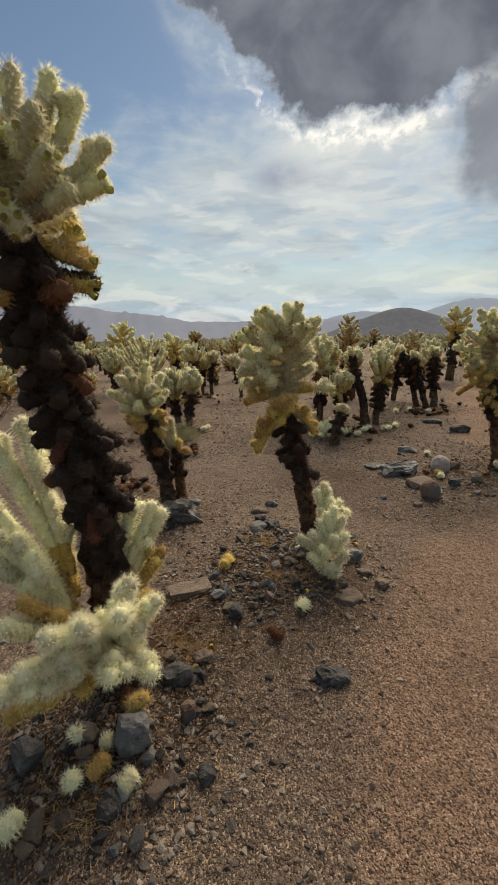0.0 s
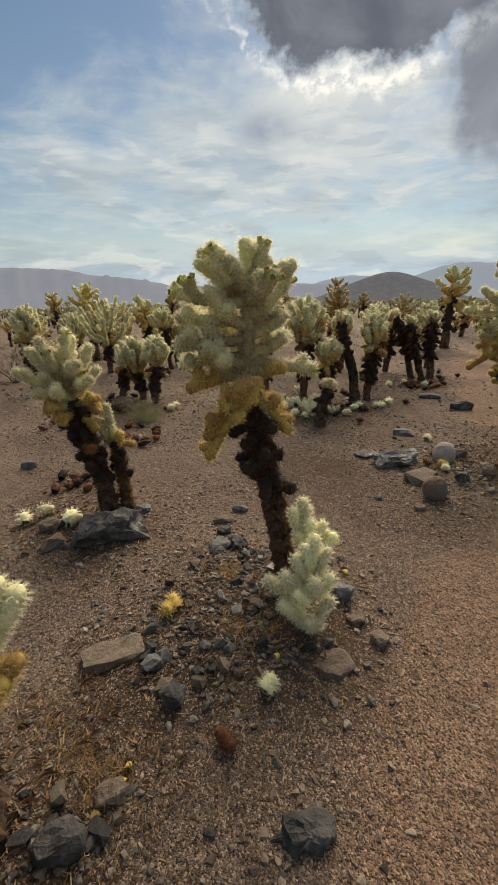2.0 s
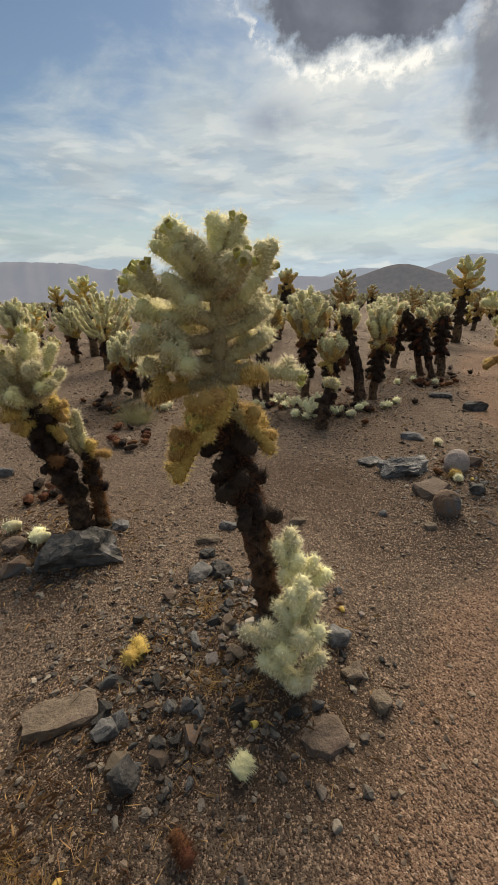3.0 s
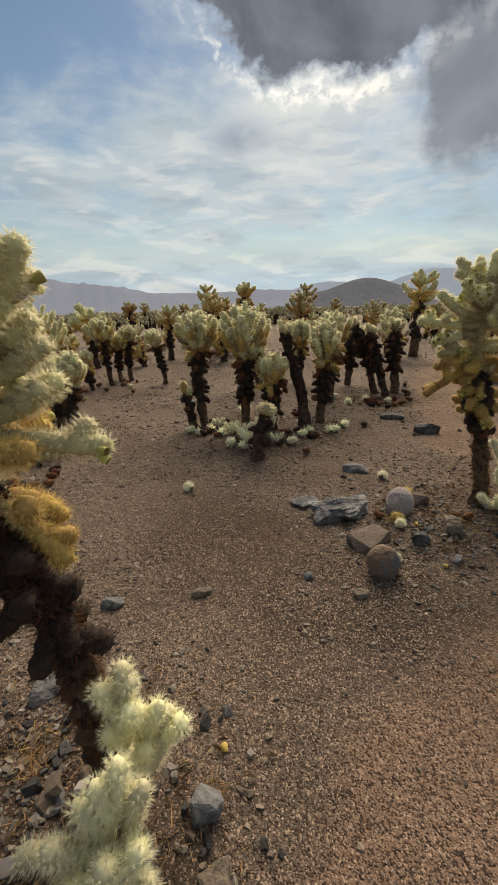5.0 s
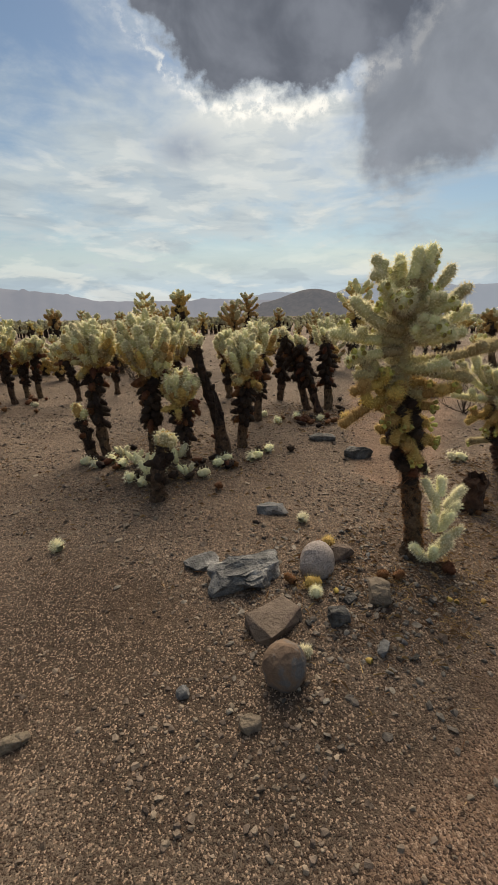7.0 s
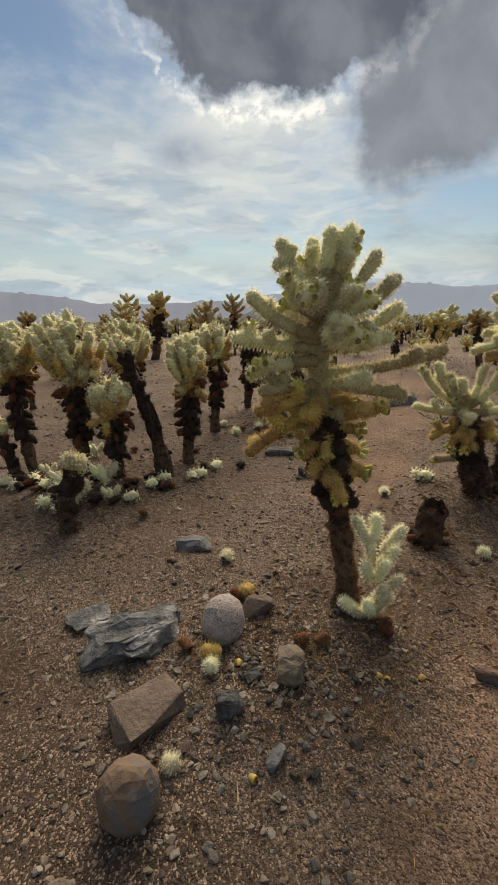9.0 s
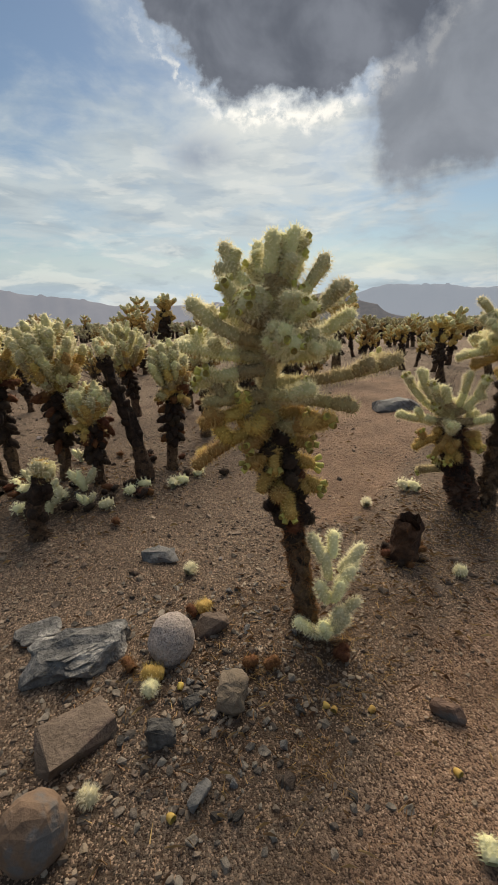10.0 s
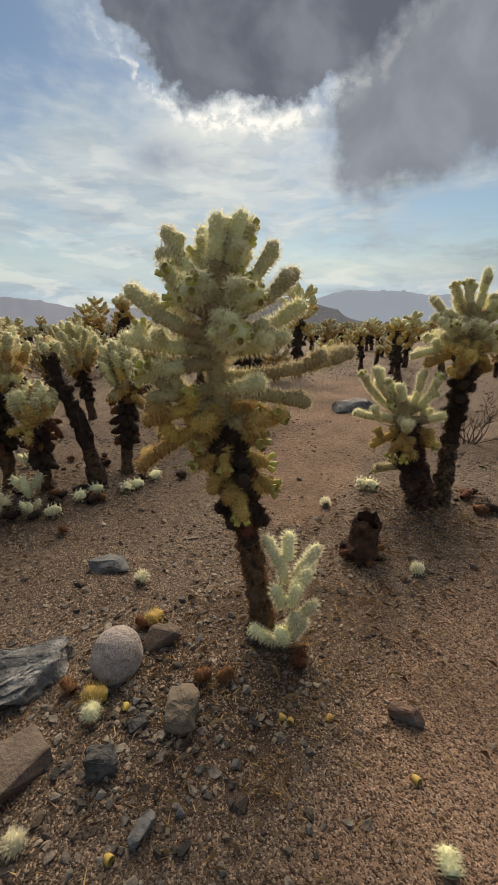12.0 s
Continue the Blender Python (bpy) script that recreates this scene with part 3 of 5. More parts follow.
def limb(sink, rng, start, end, state, shoots=0.45, fruits=0.0, r=0.95, inner="tawny", bow=1.0):
    """One arm: leaves its stem level, bows upward, and ends in a tip with short side joints and fruit."""
    run = end - start
    knee = start + Vector((run.x * 0.62, run.y * 0.62, run.z * (0.14 if run.z > 0 else 0.35))) if bow else start.lerp(end, 0.5)
    n = max(1, round((run.length * 1.08) / 0.105))
    pts = [start * (1 - k / n) ** 2 + knee * (2 * (k / n) * (1 - k / n)) + end * (k / n) ** 2 for k in range(n + 1)]
    az = math.atan2(run.y, run.x)
    last = None
    for k in range(n):
        d = pts[k + 1] - pts[k]
        kind = inner if k == 0 and n > 1 else state
        last = sink.add(kind, pts[k], d, r * rng.uniform(0.93, 1.08), d.length / 0.135)
        if k and rng.random() < shoots:
            d2 = toward(az + rng.choice((-1, 1)) * rng.uniform(0.5, 1.3), rng.uniform(0.2, 1.1))
            side = sink.add(state, pts[k], d2, r * rng.uniform(0.9, 1.04), rng.uniform(0.40, 0.68))
            if fruits and rng.random() < fruits:
                crown_of_fruit(sink, rng, pts[k] + d2 * 0.075, d2, side)
    d = (pts[-1] - pts[-2]).normalized()
    if rng.random() < shoots * 1.6:
        d2 = (d + toward(rng.uniform(0, 6.283), 0.5) * 0.9).normalized()
        sink.add(state, pts[-1] - d * 0.07, d2, r * 0.92, rng.uniform(0.34, 0.5))
    if fruits and rng.random() < fruits:
        crown_of_fruit(sink, rng, pts[-1], d, last)


def crown_of_fruit(sink, rng, tip, d, joint):
    """Four or five short green fruits standing round a joint's tip."""
    side = d.cross(Vector((0.3, 0.2, 0.93))).normalized()
    up = d.cross(side)
    for q in range(rng.choice((3, 4, 5))):
        w = q * 1.5 + rng.uniform(-0.3, 0.3)
        o = side * math.cos(w) + up * math.sin(w)
        sink.fruit(tip - d * 0.010 + o * 0.020, (d + o * 0.6).normalized(), joint)


def branching_cholla(x, y, label, seed, turn, stem, crown_z, arms, trunk_r=0.055, dead=24, dead_zone=(0.5, 0.9), dead_len=0.55, fill=10, spread_r=0.26, skirt=8,
                     skirt_zone=(0.7, 0.95), fruits=0.4, bare=0.4, coat="rust", thick=1.08, stem_r=1.4, group="chollas beside the trail"):
    """A cholla whose main arms are laid out one by one. Stem rows: sideways, height. Arm rows: height on the stem, then sideways, depth and height of the tip, and kind."""
    rng = random.Random(seed)
    z_base = height(x, y) - 0.01
    thing = tagged(base_empty("cholla_cactus", x, y, z_base, turn), label, "cactus", group)
    sink = Joint_sink(thing, 0, rng)
    us, zs = [q[0] for q in stem], [q[1] - z_base for q in stem]
    crown_z -= z_base

    def axis(z):
        return Vector((float(np.interp(z, zs, us)), 0.012 * math.sin(z * 5 + seed), z))
    steps, sides, top = 44, 20, crown_z + 0.06
    heights = [-0.05 + (top + 0.05) * i / steps for i in range(steps + 1)]
    radii = [trunk_r * (1.2 - 0.4 * min(1, i / steps * 1.3)) for i in range(steps + 1)]
    radii[0] *= 1.25
    verts, faces = tube([axis(z) for z in heights], radii, sides, 0.6, 24.0, rng.random() * 9)
    slots = [1 if f[0] // sides < steps * bare else 0 for f in faces]
    for _ in range(5200):
        p, w = axis(rng.uniform(0.0, top)), rng.uniform(0, 2 * math.pi)
        d = (toward(w, 0) + Vector((rng.gauss(0, 0.4), rng.gauss(0, 0.4), rng.gauss(0, 0.5)))).normalized()
        p = p + toward(w, 0) * trunk_r * rng.uniform(0.75, 1.05)
        side = d.cross(Vector((rng.gauss(0, 1), rng.gauss(0, 1), 0.3))).normalized() * 0.0011
        n = len(verts)
        verts += [p - side, p + side, p + d * rng.uniform(0.014, 0.032)]
        faces.append((n, n + 1, n + 2))
        slots.append(2)
    part("trunk", mesh_from("trunk", verts, faces, [M_BARK, M_BARK_BARE, M_SPINE[coat]], slots), thing)
    for i in range(dead):
        z = dead_zone[0] + (dead_zone[1] - dead_zone[0]) * (i + rng.random()) / dead - z_base
        az = i * 2.4 + rng.uniform(-0.4, 0.4)
        sink.add("dead" if rng.random() > 0.1 else "rust", axis(z) + toward(az, 0) * trunk_r * 0.45, toward(az, rng.uniform(-1.1, 0.15)), rng.uniform(1.0, 1.4), dead_len * rng.uniform(0.6, 1.2))
    for i in range(skirt):
        az = i * 2.1 + rng.uniform(-0.5, 0.5)
        p = axis(rng.uniform(*skirt_zone) - z_base) + toward(az, 0) * trunk_r * 0.6
        d = toward(az, rng.uniform(-0.7, 0.3))
        ln = rng.uniform(0.4, 0.7)
        sink.add("golden", p, d, rng.uniform(0.9, 1.15), ln)
        e = p + d * 0.125 * ln
        d2 = toward(az + rng.uniform(-0.6, 0.6), rng.uniform(-1.2, 0.2))
        tip = sink.add("golden", e, d2, rng.uniform(0.85, 1.05), rng.uniform(0.35, 0.55))
        if rng.random() < fruits * 0.7:
            crown_of_fruit(sink, rng, e + d2 * 0.07, d2, tip)
    # the fleshy stem inside the crown
    high = zs[-1] - 0.10
    n = max(1, round((high - crown_z) / 0.10))
    for i in range(n):
        a, b = axis(crown_z + (high - crown_z) * i / n), axis(crown_z + (high - crown_z) * (i + 1) / n)
        sink.add("tawny" if i < n * 0.7 else "fresh", a - Vector((0, 0, 0.015)), b - a, stem_r * (1 - 0.3 * i / n), (b - a).length / 0.12)
    for z, u, v, z_tip, kind in arms:
        start = axis(z - z_base)
        kind = "t" if kind == "f" and z < arms[0][0] - 0.27 and rng.random() < 0.6 else kind
        limb(sink, rng, start, Vector((u, v, z_tip - z_base)), KINDS[kind], 0.65, fruits, thick, {"g": "tawny", "d": "dead"}.get(kind, "tawny"))
    # further arms before and behind the stem
    for i in range(fill):
        k = (i + rng.random()) / fill
        z = crown_z + (high - crown_z) * (0.05 + 0.9 * k)
        az = (-1 if i % 6 == 0 else 1) * math.pi / 2 + rng.uniform(-1.1, 1.1)
        reach = spread_r * (1 - 0.5 * k) * rng.uniform(0.8, 1.1)
        start = axis(z)
        end = start + toward(az, 0) * reach + Vector((0, 0, rng.uniform(0.0, 0.10) + 0.08 * k))
        limb(sink, rng, start, end, "golden" if k < 0.15 else "fresh", 0.6, fruits, thick)
    return thing


def pup(x, y, z, label, rng, layout, state="pale", level=0, lift=0.0):
    """A cluster of young pale joints sprouting from the gravel; layout rows: dx, dy, dz, azimuth, elevation, thickness, length."""
    thing = tagged(base_empty("young_cholla", x, y, z), label, "cactus", "young chollas")
    for dx, dy, dz, az, el, r, length in layout:
        part("joint", JOINTS[state, level, rng.randrange(4)], thing, aim(Vector((dx, dy, dz)), toward(radians(az), radians(el)), r, length))
    return thing


def sprouting_cholla(x, y, label, seed, arms, thick=1.15, shoots=0.25):
    """Pale young arms springing from one foot. Arm rows: height of the start, then offsets and height of the tip, and kind."""
    rng = random.Random(seed)
    z_base = height(x, y) - 0.01
    thing = tagged(base_empty("young_cholla", x, y, z_base), label, "cactus", "young chollas")
    sink = Joint_sink(thing, 0, rng)
    for z, dx, dy, z_tip, kind in arms:
        if z < 0.3:
            start = Vector((dx * 0.3, dy * 0.3, max(z_base, z_tip - 0.095 - rng.uniform(0.0, 0.03)) - z_base))
        else:
            start = Vector((dx * 0.15, dy * 0.15, z - z_base))
        limb(sink, rng, start, Vector((dx, dy, z_tip - z_base)), KINDS[kind], shoots, 0.0, thick, "golden" if z > 0.3 else KINDS[kind], 0.0)
    return thing


def dark_spots(x, y):
    """Where the ground is coloured darker: round the old trunks, and in the hollow beside the outcrop."""
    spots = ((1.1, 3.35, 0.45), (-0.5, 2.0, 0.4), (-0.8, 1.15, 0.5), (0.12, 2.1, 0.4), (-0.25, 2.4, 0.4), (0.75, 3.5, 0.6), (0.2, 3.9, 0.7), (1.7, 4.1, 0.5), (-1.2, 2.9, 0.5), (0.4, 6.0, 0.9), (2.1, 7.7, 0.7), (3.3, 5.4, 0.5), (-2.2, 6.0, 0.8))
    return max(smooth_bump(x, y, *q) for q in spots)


# ---- ground: one sheet to the horizon, finest along the walk ----
def ground_sheet():
    def spread(lo, hi, step, far, grow_by):
        mid = [lo + step * i for i in range(int((hi - lo) / step) + 1)]
        out, s, a, b = [], step, mid[0], mid[-1]
        left, right = [], []
        while a > -far or b < far:
            s *= grow_by
            a, b = a - s, b + s
            left.append(a)
            right.append(b)
        return left[::-1] + mid + right
    xs, ys = spread(-2.6, 4.6, 0.038, 4200, 1.22), spread(-0.6, 7.2, 0.038, 4200, 1.22)
    verts = [(x, y, height(x, y)) for y in ys for x in xs]
    nx = len(xs)
    faces = [(j * nx + i, j * nx + i + 1, (j + 1) * nx + i + 1, (j + 1) * nx + i) for j in range(len(ys) - 1) for i in range(nx - 1)]
    me = mesh_from("ground", verts, faces, [M_GROUND], None, True)
    att = me.attributes.new("trail", "FLOAT", "POINT")
    att.data.foreach_set("value", np.array([on_trail(p[0], p[1]) if abs(p[0]) < 30 and abs(p[1]) < 40 else 0.0 for p in verts], dtype=np.float32))
    att = me.attributes.new("darkening", "FLOAT", "POINT")
    att.data.foreach_set("value", np.array([dark_spots(p[0], p[1]) if abs(p[0]) < 12 and abs(p[1]) < 14 else 0.0 for p in verts], dtype=np.float32))
    return tagged(new("ground", me), "coarse pinkish granite sand and gravel desert floor", "ground", kind="structure")


ground_sheet()


def ridge(name, label, mat, dist, bumps, az0, az1, rough, depth, step=0.25):
    """A far range: its skyline is a sum of broad swells with rougher detail; it falls away behind and slopes down in front."""
    cols = int((az1 - az0) / step) + 1
    verts, faces = [], []
    rows = ((-1.0, 0.0), (-0.6, 0.28), (-0.3, 0.66), (-0.12, 0.9), (0.0, 1.0), (0.5, 0.5), (1.0, 0.0))
    for i in range(cols):
        az = az0 + step * i
        el = sum(a * math.exp(-((az - c) / w) ** 2) for c, w, a in bumps)
        el += rough * (noise.fractal((az * 0.22, dist * 0.01, 0.0), 0.9, 2.1, 5) * 0.5)
        base, k = -(FALL * dist + 8.0), min(1.0, max(0.0, el) / 0.3)
        top = base + (math.tan(radians(max(0.0, el))) * dist - base) * k
        for k, up in rows:
            r = dist + k * depth
            rip = 1 + (0.0 if k in (0.0, -1.0) else 0.22 * noise.noise((az * 0.8, k * 3, dist)))
            verts.append((math.sin(radians(az)) * r, math.cos(radians(az)) * r, base + (top - base) * up * rip))
    n = len(rows)
    for i in range(cols - 1):
        for k in range(n - 1):
            faces.append((i * n + k, (i + 1) * n + k, (i + 1) * n + k + 1, i * n + k + 1))
    return tagged(new(name, mesh_from(name, verts, faces, [mat], None, True)), label, "mountains", kind="structure")


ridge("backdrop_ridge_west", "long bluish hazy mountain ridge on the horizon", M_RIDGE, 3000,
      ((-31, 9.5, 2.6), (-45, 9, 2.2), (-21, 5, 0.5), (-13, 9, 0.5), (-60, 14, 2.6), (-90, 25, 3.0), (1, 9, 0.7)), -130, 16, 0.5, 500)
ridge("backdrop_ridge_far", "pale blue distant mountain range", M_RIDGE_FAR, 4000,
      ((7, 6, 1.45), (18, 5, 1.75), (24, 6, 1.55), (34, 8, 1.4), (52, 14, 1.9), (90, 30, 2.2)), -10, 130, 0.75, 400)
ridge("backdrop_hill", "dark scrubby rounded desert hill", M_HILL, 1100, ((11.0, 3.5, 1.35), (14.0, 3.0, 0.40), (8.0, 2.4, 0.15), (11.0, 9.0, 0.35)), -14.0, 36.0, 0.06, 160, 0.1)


# ---- the plants close to the walk ----
branching_cholla(
    -0.83, 1.31, "tall old cholla, shaggy black trunk, spiny straw-green crown", 11, 32.4,
    ((0.06, 0.0), (0.059, 0.373), (0.043, 0.72), (0.021, 1.05), (-0.034, 1.40), (-0.054, 1.67), (-0.069, 1.83), (-0.068, 1.98), (-0.05, 2.2)), 1.74,
    ((1.98, 0.07, 0.00, 2.23, "f"), (1.95, 0.14, 0.00, 2.19, "f"), (1.92, 0.21, 0.00, 2.08, "f"), (1.89, 0.19, -0.05, 1.96, "f"), (1.85, 0.08, -0.12, 1.91, "f"),
     (1.98, -0.03, 0.05, 2.25, "f"), (1.98, -0.15, 0.00, 2.18, "f"), (1.95, -0.22, 0.00, 2.06, "f"), (1.92, -0.28, 0.00, 1.96, "f"), (1.83, -0.22, 0.00, 1.82, "f"),
     (1.89, 0.03, -0.15, 1.99, "f"), (1.94, 0.01, -0.15, 2.08, "f"), (1.83, -0.07, -0.15, 1.80, "f"), (1.80, 0.13, 0.00, 1.73, "g"), (1.70, 0.13, -0.02, 1.66, "d")),
    trunk_r=0.075, dead=90, dead_zone=(0.80, 1.80), dead_len=0.75, fill=16, spread_r=0.24, skirt=5, skirt_zone=(1.66, 1.80), fruits=0.3, bare=0.3, coat="dead", thick=1.12)
branching_cholla(
    0.02, 2.50, "cholla with broad straw-green crown on a brown leaning trunk", 5, 2.9,
    ((0.02, 0.0), (0.01, 0.177), (-0.049, 0.52), (-0.089, 0.71), (-0.142, 0.98), (-0.171, 1.14), (-0.154, 1.33), (-0.154, 1.48), (-0.15, 1.61)), 1.0,
    ((1.41, -0.44, -0.05, 1.46, "f"), (1.34, -0.43, -0.02, 1.36, "f"), (1.27, -0.44, -0.06, 1.25, "f"), (1.20, -0.44, 0.02, 1.17, "f"), (1.13, -0.41, -0.03, 1.07, "g"),
     (1.42, -0.33, 0.03, 1.60, "f"), (1.45, -0.28, -0.05, 1.61, "f"), (1.45, -0.21, -0.08, 1.56, "f"), (1.47, -0.16, 0.02, 1.63, "f"), (1.48, -0.09, 0.05, 1.63, "f"),
     (1.36, 0.02, 0.00, 1.55, "f"), (1.41, -0.05, -0.15, 1.51, "f"), (1.28, -0.01, 0.08, 1.36, "f"), (1.17, 0.12, 0.02, 1.14, "f"), (1.14, -0.01, -0.06, 1.16, "g"),
     (1.13, -0.14, -0.16, 1.05, "g"), (1.05, 0.01, -0.04, 0.89, "g"), (1.05, -0.34, -0.05, 0.86, "g"), (1.03, -0.34, -0.02, 0.76, "g")),
    trunk_r=0.052, dead=20, dead_zone=(0.60, 0.96), dead_len=0.7, fill=20, spread_r=0.26, skirt=6, skirt_zone=(0.92, 1.05), fruits=0.2, bare=0.5)
branching_cholla(
    1.95, 4.40, "large bushy cholla, yellow-green crown with fruit above golden skirt", 23, -7.7,
    ((0.0, 0.0), (0.006, 0.106), (-0.053, 0.456), (-0.084, 0.684), (-0.135, 0.895), (-0.155, 1.068), (-0.155, 1.27), (-0.162, 1.455), (-0.162, 1.63)), 0.92,
    ((1.42, -0.32, 0.05, 1.62, "f"), (1.46, -0.20, 0.08, 1.62, "f"), (1.46, -0.14, -0.02, 1.64, "f"), (1.44, -0.07, 0.02, 1.65, "f"), (1.38, 0.04, 0.05, 1.57, "f"),
     (1.34, 0.11, 0.00, 1.48, "f"), (1.28, -0.43, -0.06, 1.43, "f"), (1.34, -0.30, -0.10, 1.49, "f"), (1.23, -0.51, 0.08, 1.27, "f"), (1.19, -0.44, -0.05, 1.14, "f"),
     (1.09, -0.39, -0.06, 1.07, "f"), (1.04, -0.41, -0.08, 0.99, "g"), (0.98, -0.45, -0.06, 0.81, "g"), (1.27, 0.14, 0.05, 1.38, "f"), (1.23, 0.08, -0.10, 1.28, "f"),
     (1.13, 0.32, 0.02, 1.22, "f"), (1.09, 0.16, -0.05, 1.05, "f"), (1.29, -0.09, -0.20, 1.34, "f"), (1.36, -0.01, -0.18, 1.41, "f"), (1.37, -0.23, -0.18, 1.42, "f")),
    trunk_r=0.045, dead=40, dead_zone=(0.55, 0.95), dead_len=0.6, fill=24, spread_r=0.30, skirt=28, skirt_zone=(0.68, 1.04), fruits=0.42, bare=0.5)
branching_cholla(
    -1.20, 3.12, "small cholla leaning from a black rock, pale green crown", 31, 30.7,
    ((0.03, 0.0), (0.029, 0.025), (-0.011, 0.344), (-0.09, 0.659), (-0.112, 0.80), (-0.121, 1.0), (-0.116, 1.19)), 0.80,
    ((0.94, -0.37, -0.05, 1.06, "f"), (0.99, -0.29, 0.05, 1.16, "f"), (1.00, -0.22, -0.05, 1.22, "f"), (1.03, -0.08, 0.00, 1.25, "f"), (0.97, 0.04, 0.02, 1.16, "f"),
     (0.90, 0.06, -0.03, 1.03, "f"), (0.89, -0.30, -0.08, 0.93, "f"), (0.87, -0.19, -0.15, 0.96, "f"), (0.82, 0.05, 0.00, 0.85, "g"), (0.82, -0.26, -0.05, 0.82, "g")),
    trunk_r=0.052, dead=34, dead_zone=(0.34, 0.82), dead_len=0.55, fill=16, spread_r=0.2, skirt=7, skirt_zone=(0.72, 0.84), fruits=0.1, bare=0.35, coat="dead")
branching_cholla(
    -1.11, 3.20, "short brown cholla stump topped with golden shoots", 37, 29.0,
    ((0.02, 0.0), (0.01, 0.25), (0.0, 0.50), (-0.01, 0.66)), 0.50,
    ((0.52, -0.03, 0.0, 0.78, "f"), (0.50, -0.10, 0.0, 0.70, "f"), (0.48, 0.02, -0.03, 0.60, "g")),
    trunk_r=0.036, dead=8, dead_zone=(0.30, 0.55), dead_len=0.4, fill=0, skirt=1, skirt_zone=(0.48, 0.55), fruits=0.0, bare=0.5)
branching_cholla(
    3.20, 5.46, "low spreading cholla with yellow-green arms and golden skirt", 41, -29.9,
    ((0.05, 0.0), (0.045, 0.033), (-0.017, 0.262), (-0.08, 0.504), (-0.109, 0.682), (-0.123, 0.82)), 0.56,
    ((0.70, -0.34, 0.00, 0.98, "f"), (0.68, -0.44, 0.05, 0.94, "f"), (0.72, -0.25, -0.08, 0.92, "f"), (0.74, -0.17, -0.10, 0.89, "f"), (0.70, -0.04, 0.03, 0.97, "f"),
     (0.69, 0.06, 0.00, 0.95, "f"), (0.64, -0.46, -0.02, 0.67, "f"), (0.65, 0.11, -0.03, 0.70, "f"), (0.58, -0.32, -0.05, 0.45, "g"), (0.59, 0.09, 0.00, 0.48, "g"),
     (0.33, -0.29, 0.00, 0.26, "f"), (0.55, -0.09, -0.14, 0.48, "g"), (0.48, -0.04, -0.12, 0.43, "g")),
    trunk_r=0.085, dead=18, dead_zone=(0.30, 0.56), dead_len=0.6, fill=6, spread_r=0.22, skirt=9, skirt_zone=(0.44, 0.60), fruits=0.3, bare=0.5)
branching_cholla(
    3.36, 5.52, "cholla with leaning dark trunk and full pale crown", 43, -31.9,
    ((0.07, 0.0), (0.064, 0.287), (0.08, 0.816), (0.109, 1.04), (0.11, 1.22), (0.10, 1.42)), 1.02,
    ((1.32, 0.14, 0.00, 1.58, "f"), (1.32, -0.03, 0.05, 1.51, "f"), (1.34, 0.04, -0.05, 1.52, "f"), (1.27, -0.15, 0.00, 1.43, "f"), (1.30, 0.23, 0.05, 1.45, "f"),
     (1.22, -0.13, -0.05, 1.32, "f"), (1.18, -0.05, -0.12, 1.27, "f"), (1.22, 0.15, -0.15, 1.28, "f"), (1.19, 0.32, 0.00, 1.27, "f"), (1.15, -0.24, 0.00, 1.06, "f"),
     (1.17, -0.18, 0.10, 1.18, "f"), (1.11, -0.14, -0.05, 1.01, "g"), (1.11, 0.01, -0.14, 1.14, "g"), (1.13, 0.18, -0.14, 1.14, "g"), (1.13, 0.38, 0.00, 1.12, "f"), (1.19, 0.37, 0.05, 1.35, "f")),
    trunk_r=0.052, dead=26, dead_zone=(0.66, 1.08), dead_len=0.5, fill=18, spread_r=0.28, skirt=9, skirt_zone=(0.98, 1.08), fruits=0.15, bare=0.45, coat="dead")

rng = random.Random(8)
# pale young joints at the foot of the old trunks
sprouting_cholla(0.15, 2.26, "pale cream young cholla joints at a trunk's foot", 81,
                 ((0.10, -0.19, -0.06, 0.30, "p"), (0.10, -0.12, -0.07, 0.34, "p"), (0.12, -0.03, 0.0, 0.43, "p"), (0.12, 0.01, 0.03, 0.46, "p"), (0.10, 0.07, -0.06, 0.33, "p"),
                  (0.08, -0.06, -0.10, 0.27, "p"), (0.05, -0.01, -0.12, 0.15, "p"), (0.05, 0.08, -0.06, 0.21, "p"), (0.05, -0.12, -0.09, 0.21, "p"), (0.10, 0.01, -0.09, 0.33, "p"), (0.1, 0.06, 0.02, 0.40, "p"), (0.1, -0.07, -0.01, 0.38, "p"), (0.0, 0.03, -0.08, 0.12, "p"), (0.0, -0.06, -0.06, 0.12, "p")), 1.05, 0.0)
sprouting_cholla(0.11, 2.46, "pale cream young cholla sprouting from a trunk", 82,
                 ((0.16, -0.05, -0.02, 0.50, "p"), (0.18, 0.0, 0.02, 0.53, "p"), (0.16, 0.03, -0.04, 0.46, "p"), (0.14, 0.09, 0.0, 0.42, "p"), (0.12, 0.15, 0.01, 0.36, "p"),
                  (0.12, -0.02, -0.06, 0.40, "p"), (0.08, 0.06, -0.05, 0.33, "p"), (0.05, 0.0, 0.0, 0.24, "p"), (0.05, 0.08, 0.02, 0.26, "p")), 1.05, 0.3)
